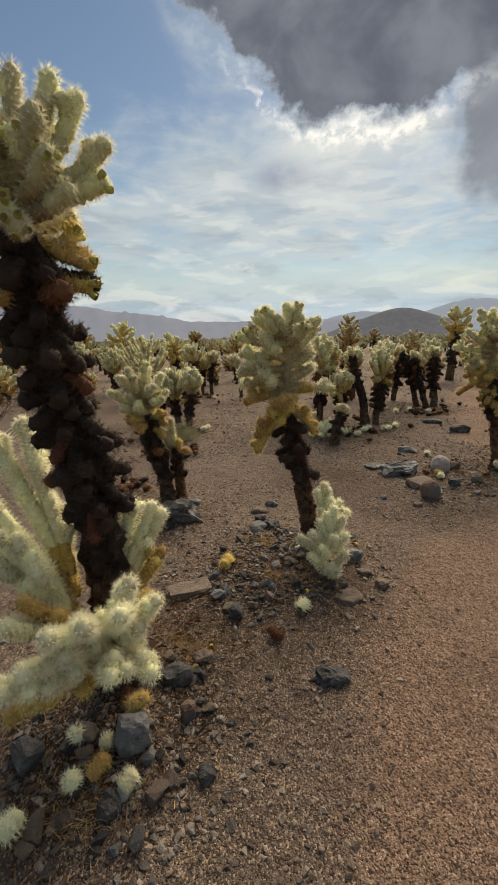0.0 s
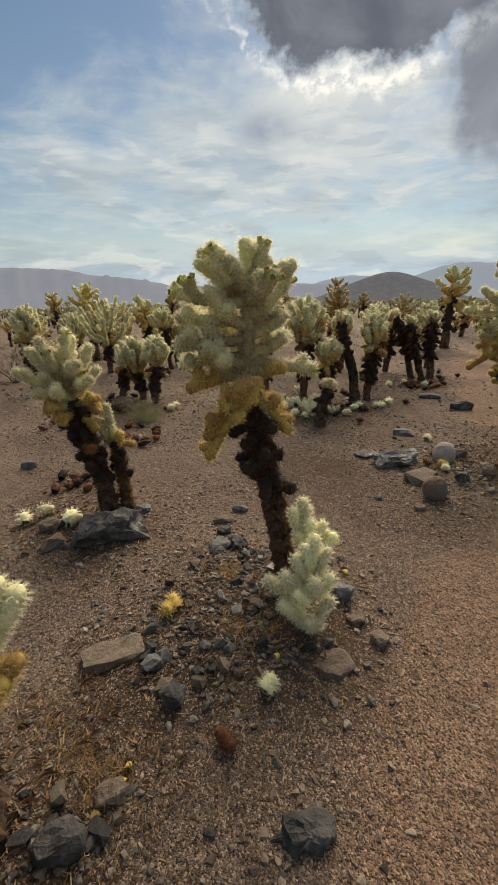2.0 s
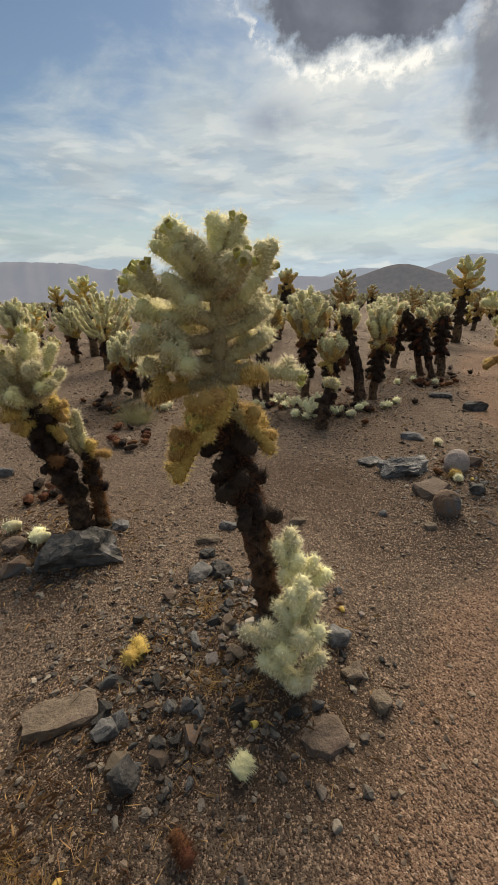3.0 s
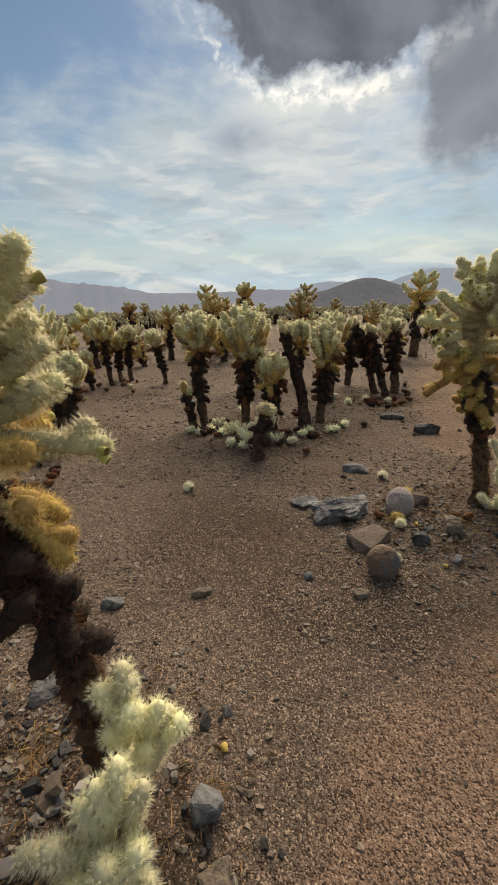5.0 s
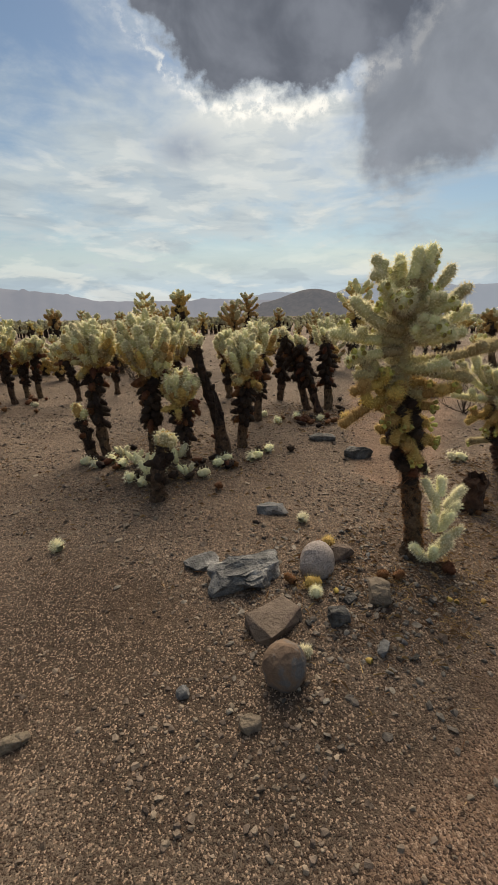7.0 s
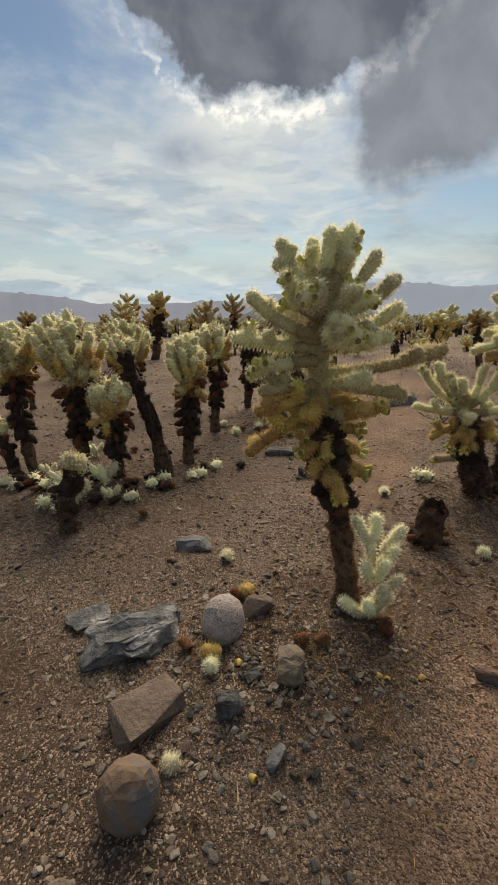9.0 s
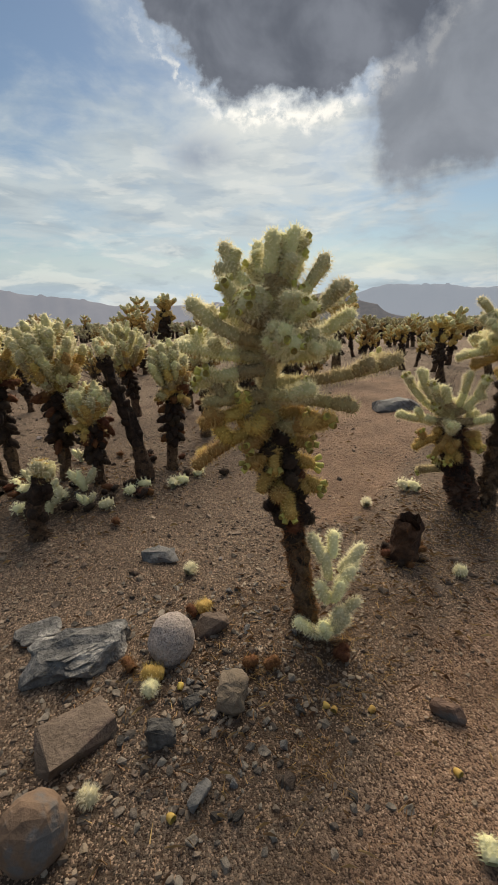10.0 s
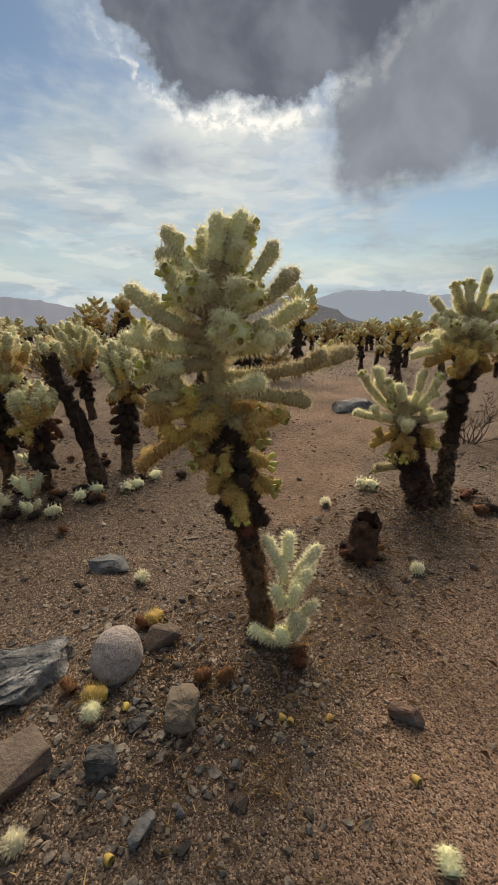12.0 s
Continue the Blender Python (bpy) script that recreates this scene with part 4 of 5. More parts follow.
sprouting_cholla(2.05, 4.34, "pale cream young cholla at the bushy plant's foot", 83,
                 ((0.20, -0.08, 0.03, 0.48, "p"), (0.22, 0.01, 0.04, 0.49, "p"), (0.18, 0.12, 0.02, 0.43, "p"), (0.12, 0.07, -0.05, 0.37, "p"), (0.05, -0.06, -0.06, 0.31, "p"),
                  (0.06, 0.02, -0.09, 0.33, "p"), (0.0, 0.09, -0.07, 0.23, "p"), (0.0, -0.15, -0.06, 0.13, "p"), (0.0, 0.02, -0.09, 0.20, "p"), (0.1, 0.11, 0.05, 0.34, "p"),
                  (0.1, -0.03, 0.0, 0.41, "p"), (0.0, -0.04, -0.08, 0.12, "p"), (0.0, 0.06, -0.05, 0.13, "p")), 0.92, 0.0)
sprouting_cholla(-0.78, 1.24, "thicket of pale cream cholla arms around a black trunk", 84,
                 ((0.40, 0.08, -0.40, 0.71, "p"), (0.40, 0.16, -0.35, 0.71, "p"), (0.42, 0.25, -0.30, 0.72, "p"), (0.34, 0.20, -0.32, 0.51, "p"), (0.38, 0.11, -0.38, 0.63, "p"),
                  (0.38, 0.02, -0.44, 0.61, "p"), (0.36, -0.03, -0.47, 0.57, "p"), (0.34, 0.06, -0.41, 0.54, "p"), (0.34, -0.10, -0.40, 0.50, "p"), (0.38, -0.12, -0.32, 0.66, "p"),
                  (0.36, -0.10, -0.26, 0.70, "g"), (0.36, -0.03, -0.21, 0.62, "g"), (0.32, -0.17, -0.33, 0.30, "g"), (0.32, 0.05, -0.25, 0.36, "g"), (0.32, -0.02, -0.36, 0.42, "g")), 1.05, 0.6)
sprouting_cholla(-0.74, 1.22, "pale cream cholla arms reaching over dark rubble", 85,
                 ((0.34, 0.20, -0.17, 0.46, "p"), (0.36, 0.20, -0.16, 0.58, "p"), (0.40, 0.19, -0.17, 0.75, "p"), (0.32, 0.23, -0.16, 0.39, "p"), (0.36, 0.24, -0.10, 0.64, "p"),
                  (0.34, 0.17, 0.0, 0.58, "g"), (0.20, 0.14, -0.06, 0.16, "g")), 1.05, 0.5)
sprouting_cholla(-0.78, 1.34, "pale cholla shoots behind the old black trunk", 86,
                 ((0.50, 0.05, 0.15, 0.83, "p"), (0.50, 0.13, 0.18, 0.80, "p"), (0.46, 0.16, 0.20, 0.76, "p"), (0.40, 0.10, 0.17, 0.53, "p"), (0.40, 0.18, 0.12, 0.62, "g")), 1.05, 0.4)
sprouting_cholla(-0.86, 1.24, "pale spiny cholla arms beside the old black trunk", 87,
                 ((0.50, -0.20, -0.15, 0.88, "p"), (0.48, -0.13, -0.11, 0.84, "p"), (0.44, -0.08, -0.12, 0.78, "p"), (0.44, -0.19, -0.14, 0.76, "p"), (0.42, -0.09, -0.14, 0.68, "p"),
                  (0.55, -0.24, -0.10, 1.00, "p"), (0.62, -0.28, 0.22, 1.17, "p"), (0.62, -0.37, 0.16, 1.12, "p"), (0.60, -0.27, 0.22, 1.04, "p"), (0.52, -0.29, 0.21, 0.85, "p"),
                  (0.5, -0.25, 0.24, 0.82, "p"), (0.4, -0.34, -0.02, 0.8, "p"), (0.4, -0.3, 0.06, 0.62, "g")), 1.1, 0.5)

# ---- the thicket of chollas across the clearing ----
mid = "chollas across the clearing"
for x, y, h, crown_h, crown_w, lean, dead, seed, label in (
        (-0.33, 6.30, 1.34, 0.44, 0.62, -0.07, 9, 51, "cholla with slim bare dark trunk and pale crown"),
        (0.20, 6.15, 1.38, 0.60, 0.66, -0.08, 28, 52, "cholla with golden-brown underside and black trunk"),
        (0.46, 6.06, 0.88, 0.36, 0.46, 0.02, 18, 53, "small cholla with pale bushy crown on dark trunk"),
        (1.05, 6.43, 1.21, 0.50, 0.48, -0.01, 20, 54, "cholla with rounded pale crown and dark looped stubs"),
        (1.28, 7.4, 1.26, 0.42, 0.6, -0.03, 16, 55, "cholla with rounded straw-green crown behind the clearing")):
    cholla(x, y, label, mid, 1, seed, h=h, crown_h=crown_h, crown_w=crown_w * 0.98, lean=(lean, 0.0), branches=22, rise=0.95, trunk_r=0.043, golden=0.42, skirt=11, dead=dead + 16, dead_len=0.72)
cholla(0.82, 6.15, "bare leaning black cholla trunk with a tuft on top", mid, 1, 56, h=1.18, crown_h=0.16, crown_w=0.26, lean=(-0.2, 0.0), branches=5, trunk_r=0.055, golden=0.1, skirt=0, dead=14, dead_len=0.35)
cholla(0.36, 5.26, "short dead cholla trunk with a few pale shoots", mid, 1, 57, h=0.55, crown_h=0.17, crown_w=0.2, lean=(0.03, 0.0), branches=3, trunk_r=0.055, golden=0.1, skirt=0, dead=6, dead_len=0.6, bare=0.6)
cholla(-0.45, 6.20, "short broken cholla trunk with one pale shoot", mid, 1, 58, h=0.52, crown_h=0.12, crown_w=0.14, lean=(-0.08, 0.0), branches=2, trunk_r=0.045, golden=0.1, skirt=0, dead=6, dead_len=0.35)
for x, y, h, lean, crown_h, crown_w, seed in ((2.12, 7.76, 1.02, -0.30, 0.12, 0.16, 61), (2.02, 7.94, 1.10, -0.40, 0.12, 0.16, 62), (2.30, 7.92, 1.12, -0.08, 0.22, 0.36, 63), (1.70, 8.6, 1.0, 0.05, 0.2, 0.4, 64)):
    cholla(x, y, "charred-looking black cholla trunk with hanging dead joints", mid, 1, seed, h=h, crown_h=crown_h, crown_w=crown_w, lean=(lean, 0.0), branches=5, trunk_r=0.048, golden=0.1, skirt=0, dead=38, dead_len=0.8)
for x, y, h, crown_h, crown_w, lean, seed in (
        (-2.43, 8.83, 1.22, 0.42, 0.62, -0.17, 71), (-2.43, 9.27, 0.92, 0.34, 0.44, -0.04, 72), (-2.25, 9.25, 1.05, 0.30, 0.42, 0.05, 73), (-1.51, 8.93, 1.0, 0.34, 0.42, -0.13, 74),
        (-2.61, 8.40, 0.70, 0.3, 0.34, -0.1, 75), (-0.99, 9.33, 1.0, 0.36, 0.5, 0.0, 76), (2.55, 9.0, 1.25, 0.5, 0.55, -0.1, 77)):
    cholla(x, y, "cholla with thin dark trunk and pale crown", mid, 1, seed, h=h, crown_h=crown_h, crown_w=crown_w, lean=(lean, 0.0), branches=14, trunk_r=0.036, golden=0.3, skirt=6, dead=26, dead_len=0.5, rise=0.9)
for x, y, h, crown_h, crown_w, lean, seed in (
        (-3.99, 6.61, 1.36, 0.6, 0.5, 0.09, 81), (-3.55, 8.43, 1.45, 0.85, 1.2, 0.1, 82), (-4.51, 9.05, 1.15, 0.6, 0.65, 0.0, 83), (-2.16, 6.34, 0.95, 0.52, 0.56, -0.03, 84),
        (-1.86, 6.16, 0.95, 0.46, 0.42, 0.03, 85), (-2.52, 6.62, 0.84, 0.45, 0.36, 0.05, 86), (0.20, 8.45, 1.32, 0.62, 0.74, -0.08, 87), (0.9, 8.8, 1.1, 0.5, 0.5, 0.0, 88)):
    cholla(x, y, "bushy cholla with straw-green crown on a short dark trunk", mid, 1, seed, h=h, crown_h=crown_h, crown_w=crown_w * 1.04, lean=(lean, 0.0), branches=24, rise=0.9, trunk_r=0.045, golden=0.3, skirt=9, dead=26, dead_len=0.6)

# young plants and shoots among them
for x, y, s in ((0.17, 5.75, 1.0), (0.52, 5.62, 0.7), (0.02, 5.95, 0.8), (-0.15, 6.15, 0.7), (0.40, 5.9, 1.1), (0.27, 5.54, 1.2), (0.12, 6.6, 0.8)):
    pup(x, y, height(x, y), "small pale young cholla growing from the gravel", rng,
        ((0, 0, 0, rng.uniform(0, 360), 80, 1.2 * s, 1.0 * s), (0.03 * s, 0, 0.06 * s, 10, 60, 1.1 * s, 0.8 * s), (-0.03 * s, 0, 0.05 * s, 170, 55, 1.1 * s, 0.8 * s)), "pale", 1)

# ---- far chollas: a few forms, scattered out to the distance ----
forms = []
for k, (h, crown_h, crown_w, lean, branches, dead) in enumerate((
        (1.2, 0.62, 0.80, 0.08, 12, 8), (1.05, 0.66, 0.85, -0.1, 12, 6), (1.45, 0.60, 0.74, 0.0, 11, 12), (0.85, 0.60, 0.75, 0.05, 10, 4), (1.25, 0.36, 0.5, -0.2, 7, 18), (1.2, 0.85, 1.05, 0.1, 15, 4), (0.65, 0.5, 0.75, 0.0, 10, 3))):
    thing = tagged(base_empty("cholla_cactus", 0, 0, 0), "distant cholla with straw-green crown and dark trunk", "cactus", "distant chollas")
    grow(thing, random.Random(200 + k), 2, h=h, crown_h=crown_h, crown_w=crown_w, lean=(lean, 0.03), branches=branches, trunk_r=0.065, golden=0.42, skirt=7, dead=dead, rise=0.4)
    forms.append(thing)


def far_copy(k, x, y, turn, s, first=[0] * 7):
    m = pose(x, y, height(x, y) - 0.01, 0, 0, turn) @ Matrix.Diagonal((s, s, s, 1))
    if first[k] == 0:
        first[k] = 1
        forms[k].matrix_basis = m
        return forms[k]
    dup = copy_thing(forms[k], pose(x, y, height(x, y) - 0.01, 0, 0, turn))
    dup.scale = (s, s, s)
    return dup


for k, x, y, s, label in ((2, -1.6, 15.7, 1.2, "distant cholla taller than its neighbours"), (4, -0.72, 15.5, 1.6, "distant leaning dead cholla with a tuft"), (1, -0.57, 12.6, 1.0, "distant cholla beyond the clearing"),
                          (4, 6.0, 13.0, 0.5, "distant short dead cholla trunk"), (0, 8.8, 20.2, 1.15, "distant cholla beyond the sand flat"), (3, 7.3, 14.8, 0.85, "distant low cholla beyond the sand flat"),
                          (2, -2.7, 21.7, 1.6, "distant tall cholla above the thicket"), (2, 1.8, 20.5, 1.5, "distant tall cholla before the hill")):
    tagged(far_copy(k, x, y, 40.0 * k + 10, s), label)
scatter = random.Random(77)
placed = []
for _ in range(2600):
    if len(placed) >= 265:
        break
    r, az = 10.0 + 34.0 * scatter.random() ** 1.45, radians(scatter.uniform(-52, 58))
    x, y = 0.8 + r * math.sin(az), 1.5 + r * math.cos(az)
    if y < 9.8 and -4.6 < x < 7.5 or on_trail(x, y) > 0.02 or (4.0 < x < 7.5 and y < 10.5):
        continue
    if any((x - a) ** 2 + (y - b) ** 2 < (0.5 + 0.012 * r) ** 2 for a, b in placed):
        continue
    placed.append((x, y))
    far_copy(scatter.randrange(7), x, y, scatter.uniform(0, 360), 0.6 + 0.75 * scatter.random() ** 1.6)


def far_scrub():
    """Chollas past counting, out to where the plain meets the hills: a dark stem under a lumpy crown of blunt arms."""
    r2 = random.Random(5)
    verts, faces, slots = [], [], []
    for _ in range(5200):
        d, az = 32 + 420 * r2.random() ** 2.0, radians(r2.uniform(-60, 64))
        x, y, s = d * math.sin(az), d * math.cos(az), 0.5 + 1.0 * r2.random() ** 2
        n, low = len(verts), height(x, y)
        for z, w in ((low, 0.07), (low + s * 0.6, 0.05)):
            verts += [(x - w, y - w, z), (x + w, y - w, z), (x, y + w, z)]
        faces += [(n, n + 1, n + 4, n + 3), (n + 1, n + 2, n + 5, n + 4), (n + 2, n, n + 3, n + 5)]
        slots += [1, 1, 1]
        for k in range(13 if d < 110 else 6):
            a, el = r2.uniform(0, 2 * math.pi), r2.uniform(-0.1, 1.4)
            way = toward(a, el)
            c = Vector((x, y, low + s * 0.52)) + way * r2.uniform(0.05, 0.16) * s
            e = c + way * 0.22 * s + Vector((0, 0, 0.06))
            w = r2.uniform(0.045, 0.07)
            o = Vector((-math.sin(a), math.cos(a), 0)) * w
            u = way.cross(o)
            m = c.lerp(e, 0.7)
            n = len(verts)
            verts += [c, m + o * 1.5, m + u * 1.5, m - o * 1.5, m - u * 1.5, e]
            faces += [(n, n + 2, n + 1), (n, n + 3, n + 2), (n, n + 4, n + 3), (n, n + 1, n + 4), (n + 1, n + 2, n + 5), (n + 2, n + 3, n + 5), (n + 3, n + 4, n + 5), (n + 4, n + 1, n + 5)]
            slots += [0] * 8
    tagged(new("distant_scrub", mesh_from("distant_scrub", verts, faces, [M_FAR_SCRUB, M_BARK], slots)), "dense far field of straw-green chollas on the plain", "cactus", kind="stuff")


far_scrub()


# ---- rocks ----
def rock_mesh(seed, w, d, h, mat, sharp=0.7, points=22, detail=2, rough=0.07):
    """A stone: the hull of scattered points, its edges worn, its faces broken by fine relief."""
    r = random.Random(seed)
    bm = bmesh.new()
    for _ in range(points):
        v = Vector((r.gauss(0, 1), r.gauss(0, 1), r.gauss(0, 1))).normalized()
        v = Vector([math.copysign(abs(c) ** sharp, c) for c in v])
        bm.verts.new((v.x * w / 2, v.y * d / 2, v.z * h / 2))
    res = bmesh.ops.convex_hull(bm, input=bm.verts)
    bmesh.ops.delete(bm, geom=list({e for e in res["geom_interior"] + res["geom_unused"] if isinstance(e, bmesh.types.BMVert)}), context="VERTS")
    if detail:
        bmesh.ops.bevel(bm, geom=list(bm.edges), offset=min(w, d, h) * 0.055, segments=1, affect="EDGES", clamp_overlap=True)
        bmesh.ops.triangulate(bm, faces=bm.faces)
        bmesh.ops.subdivide_edges(bm, edges=[e for e in bm.edges if e.calc_length() > max(w, d) * 0.18], cuts=detail, use_grid_fill=True)
        bmesh.ops.triangulate(bm, faces=bm.faces)
        s = max(w, d)
        for v in bm.verts:
            q = v.co / s
            v.co += v.co.normalized() * s * rough * (noise.noise(q * 4 + Vector((seed, 0, 0))) + 0.5 * noise.noise(q * 11 + Vector((seed, 0, 0))))
    me = bpy.data.meshes.new("rock")
    bm.to_mesh(me)
    bm.free()
    me.materials.append(mat)
    return me


def rock(x, y, w, d, h, mat, label, turn=0.0, tilt=0.0, seed=1, sink=0.3, **shape):
    ob = new("rock", rock_mesh(seed, w, d, h, mat, **shape))
    ob.matrix_basis = pose(x, y, height(x, y) + h * (0.5 - sink), tilt, 0, turn)
    return tagged(ob, label, "rock", "rocks on the sand")


rock(0.11, 1.50, 0.20, 0.12, 0.07, M_DARK_ROCK, "flat jagged black rock half sunk in pink sand", 10, 0, 3, 0.35, sharp=0.6, points=16, detail=3, rough=0.16)
rock(-1.06, 2.86, 0.46, 0.30, 0.20, M_DARK_ROCK, "big slabby black rock under a leaning cholla", 20, 8, 5, 0.3, sharp=0.6, points=16, detail=3, rough=0.13)
rock(-0.68, 2.02, 0.26, 0.13, 0.08, M_BROWN_ROCK, "long brown slab of stone sunk in gravel", 28, 0, 7, 0.4, sharp=0.5)
rock(-0.50, 1.98, 0.09, 0.08, 0.06, M_SLATE, "dark slate lump on the gravel", 40, 0, 8)
rock(-0.37, 1.86, 0.10, 0.10, 0.09, M_DARK_ROCK, "upright dark stone on the gravel", 70, 0, 9, 0.25)
rock(-2.30, 3.90, 0.13, 0.09, 0.08, M_SLATE, "pale-topped grey block on open gravel", 10, 0, 10, 0.2, sharp=0.5)
rock(-1.50, 2.92, 0.15, 0.11, 0.10, M_BROWN_ROCK, "grey-brown stone beside fallen joints", 15, 0, 11)
rock(-1.38, 2.74, 0.15, 0.12, 0.10, M_RUST_ROCK, "pinkish tan angular stone", 35, 0, 12)
rock(-0.97, 3.18, 0.12, 0.09, 0.07, M_SLATE, "grey-blue stone behind the black rock", 0, 0, 13)
rock(-0.37, 2.80, 0.16, 0.11, 0.07, M_SLATE, "blue-grey flat stone in the rubble", 60, 10, 14)
rock(-0.26, 2.86, 0.14, 0.09, 0.06, M_DARK_ROCK, "dark flat stone in the rubble", -10, 8, 15)
rock(0.31, 2.44, 0.11, 0.09, 0.10, M_SLATE, "dark grey stone beside pale cholla joints", 20, 0, 16)
rock(0.45, 2.19, 0.09, 0.08, 0.06, M_BROWN_ROCK, "small brown stone at the mound's edge", 50, 0, 17)
rock(0.36, 2.30, 0.10, 0.08, 0.05, M_BROWN_ROCK, "low dark brown stone on the mound", 15, 0, 18)
rock(0.24, 2.05, 0.17, 0.15, 0.05, M_BROWN_ROCK, "flat dusty brown stone in the mound's edge", 25, 0, 19, 0.42)
rock(1.36, 4.26, 0.21, 0.19, 0.24, M_GRANITE, "pale rounded speckled granite boulder", 60, 0, 21, 0.28, sharp=1.0, points=190, rough=0.015)
rock(1.08, 3.90, 0.28, 0.19, 0.09, M_BROWN_ROCK, "flat brown slab with a straight crack", 42, 4, 22, 0.22, sharp=0.42, rough=0.02)
rock(0.96, 4.27, 0.42, 0.28, 0.16, M_GNEISS, "rough grey and white banded rock outcrop", 12, 6, 24, 0.3, sharp=0.75, rough=0.14, points=30, detail=3)
rock(0.72, 4.40, 0.22, 0.16, 0.07, M_GNEISS, "low grey edge of a sunken rock", 30, 0, 25, 0.4)
rock(1.09, 3.60, 0.18, 0.16, 0.20, M_RUST_ROCK, "rounded upright stone with rusty varnished face", 25, -12, 27, 0.2, sharp=0.95, points=170, rough=0.025)
rock(1.52, 4.37, 0.16, 0.12, 0.10, M_BROWN_ROCK, "squat olive-brown stone behind the granite", 10, 0, 28)
rock(1.62, 4.03, 0.17, 0.13, 0.13, M_BROWN_ROCK, "dark weathered lump at the trail's edge", 80, 0, 29)
rock(1.38, 3.88, 0.11, 0.08, 0.08, M_DARK_ROCK, "black block of stone with a pale vein", 5, 0, 30, 0.2, sharp=0.45)
rock(1.53, 3.70, 0.10, 0.05, 0.04, M_SLATE, "small slate shard on gravel", 60, 0, 31)
rock(1.47, 4.0, 0.08, 0.05, 0.05, M_DARK_ROCK, "small dark stone among yellow litter", 30, 0, 32)
rock(2.40, 3.94, 0.13, 0.06, 0.07, M_RUST_ROCK, "rusty brown wedge of stone on sand", -35, 0, 33, 0.3)
rock(1.18, 4.95, 0.23, 0.11, 0.08, M_SLATE, "flat dark slate stone in the clearing", -5, 0, 34, 0.3, sharp=0.6)
rock(2.13, 6.00, 0.28, 0.18, 0.14, M_DARK_ROCK, "black wedge of rock in the clearing", -35, 15, 35)
rock(1.90, 6.56, 0.30, 0.18, 0.09, M_DARK_ROCK, "low black rock in the clearing", 0, 0, 36)
rock(3.88, 8.55, 0.85, 0.35, 0.20, M_SLATE, "long low blue-grey rock across the sand flat", 10, 0, 37, 0.3, rough=0.06)
rock(-0.62, 1.08, 0.15, 0.13, 0.15, M_SLATE, "rounded grey stone with tan face in the rubble", 20, -10, 38, 0.2, sharp=0.85, points=28)
rock(-0.55, 1.38, 0.15, 0.11, 0.10, M_DARK_ROCK, "black schist block in the rubble", 30, 0, 39, 0.25)
rock(-0.33, 1.02, 0.07, 0.08, 0.06, M_DARK_ROCK, "small black stone on pink sand", 10, 0, 40)
rock(-0.80, 1.06, 0.09, 0.07, 0.09, M_BROWN_ROCK, "tan stone in the shade of the thicket", 10, 0, 41)
rock(-0.46, 1.23, 0.07, 0.06, 0.10, M_RUST_ROCK, "tan angular stone at the mound's edge", 40, 0, 42)
rock(-0.62, 0.86, 0.08, 0.07, 0.06, M_DARK_ROCK, "black stone in dry straw", 20, 0, 43)
rock(-0.47, 1.52, 0.11, 0.08, 0.06, M_BROWN_ROCK, "brown flat stone at the mound's edge", 30, 0, 44)
rock(-0.97, 0.95, 0.14, 0.11, 0.10, M_DARK_ROCK, "dark stone under the thicket", 0, 0, 45)
rock(-0.31, 3.31, 0.12, 0.08, 0.06, M_SLATE, "slate lump on open gravel", 0, 0, 46)
rock(-0.40, 3.14, 0.15, 0.08, 0.06, M_BROWN_ROCK, "grey-brown flat stone on gravel", 20, 0, 47)
rock(-0.37, 2.99, 0.10, 0.08, 0.06, M_DARK_ROCK, "dark angular stone on gravel", 40, 0, 48)
rock(-0.25, 2.80, 0.10, 0.09, 0.08, M_DARK_ROCK, "blue-black stone behind the cholla", 15, 0, 49)
rock(0.12, 3.41, 0.12, 0.06, 0.05, M_BROWN_ROCK, "pale brown stone on open gravel", 30, 0, 50)
rock(0.94, 3.42, 0.10, 0.07, 0.05, M_BROWN_ROCK, "low brown stone on the trail", 20, 0, 51)
rock(0.69, 3.57, 0.06, 0.05, 0.05, M_SLATE, "small blue-grey stone on gravel", 0, 0, 52)

# rubble heaped round the plants: loose stones off a few shapes
STONES = [rock_mesh(300 + k, 1.0, r1, r2, mt, sharp=0.7, points=12, detail=0) for k, (r1, r2, mt) in enumerate(
    ((0.8, 0.6, M_DARK_ROCK), (0.6, 0.5, M_SLATE), (0.9, 0.5, M_BROWN_ROCK), (0.7, 0.7, M_RUST_ROCK), (0.7, 0.45, M_DARK_ROCK), (0.8, 0.6, M_SLATE), (0.75, 0.6, M_BROWN_ROCK), (0.8, 0.7, M_GRANITE)))]


def rubble(x, y, rx, ry, count, seed, lo, hi, label, weights=(3, 3, 2, 1, 3, 3, 2, 1)):
    r = random.Random(seed)
    for _ in range(count):
        a, q = r.uniform(0, 2 * math.pi), math.sqrt(r.random())
        px, py, s = x + rx * q * math.cos(a), y + ry * q * math.sin(a), lo + (hi - lo) * r.random() ** 2
        ob = new("stone", r.choices(STONES, weights)[0])
        ob.matrix_basis = pose(px, py, height(px, py) + s * 0.14, r.uniform(-25, 25), r.uniform(-25, 25), r.uniform(0, 360)) @ Matrix.Scale(s, 4)
        tagged(ob, label, "stone", "loose stones")


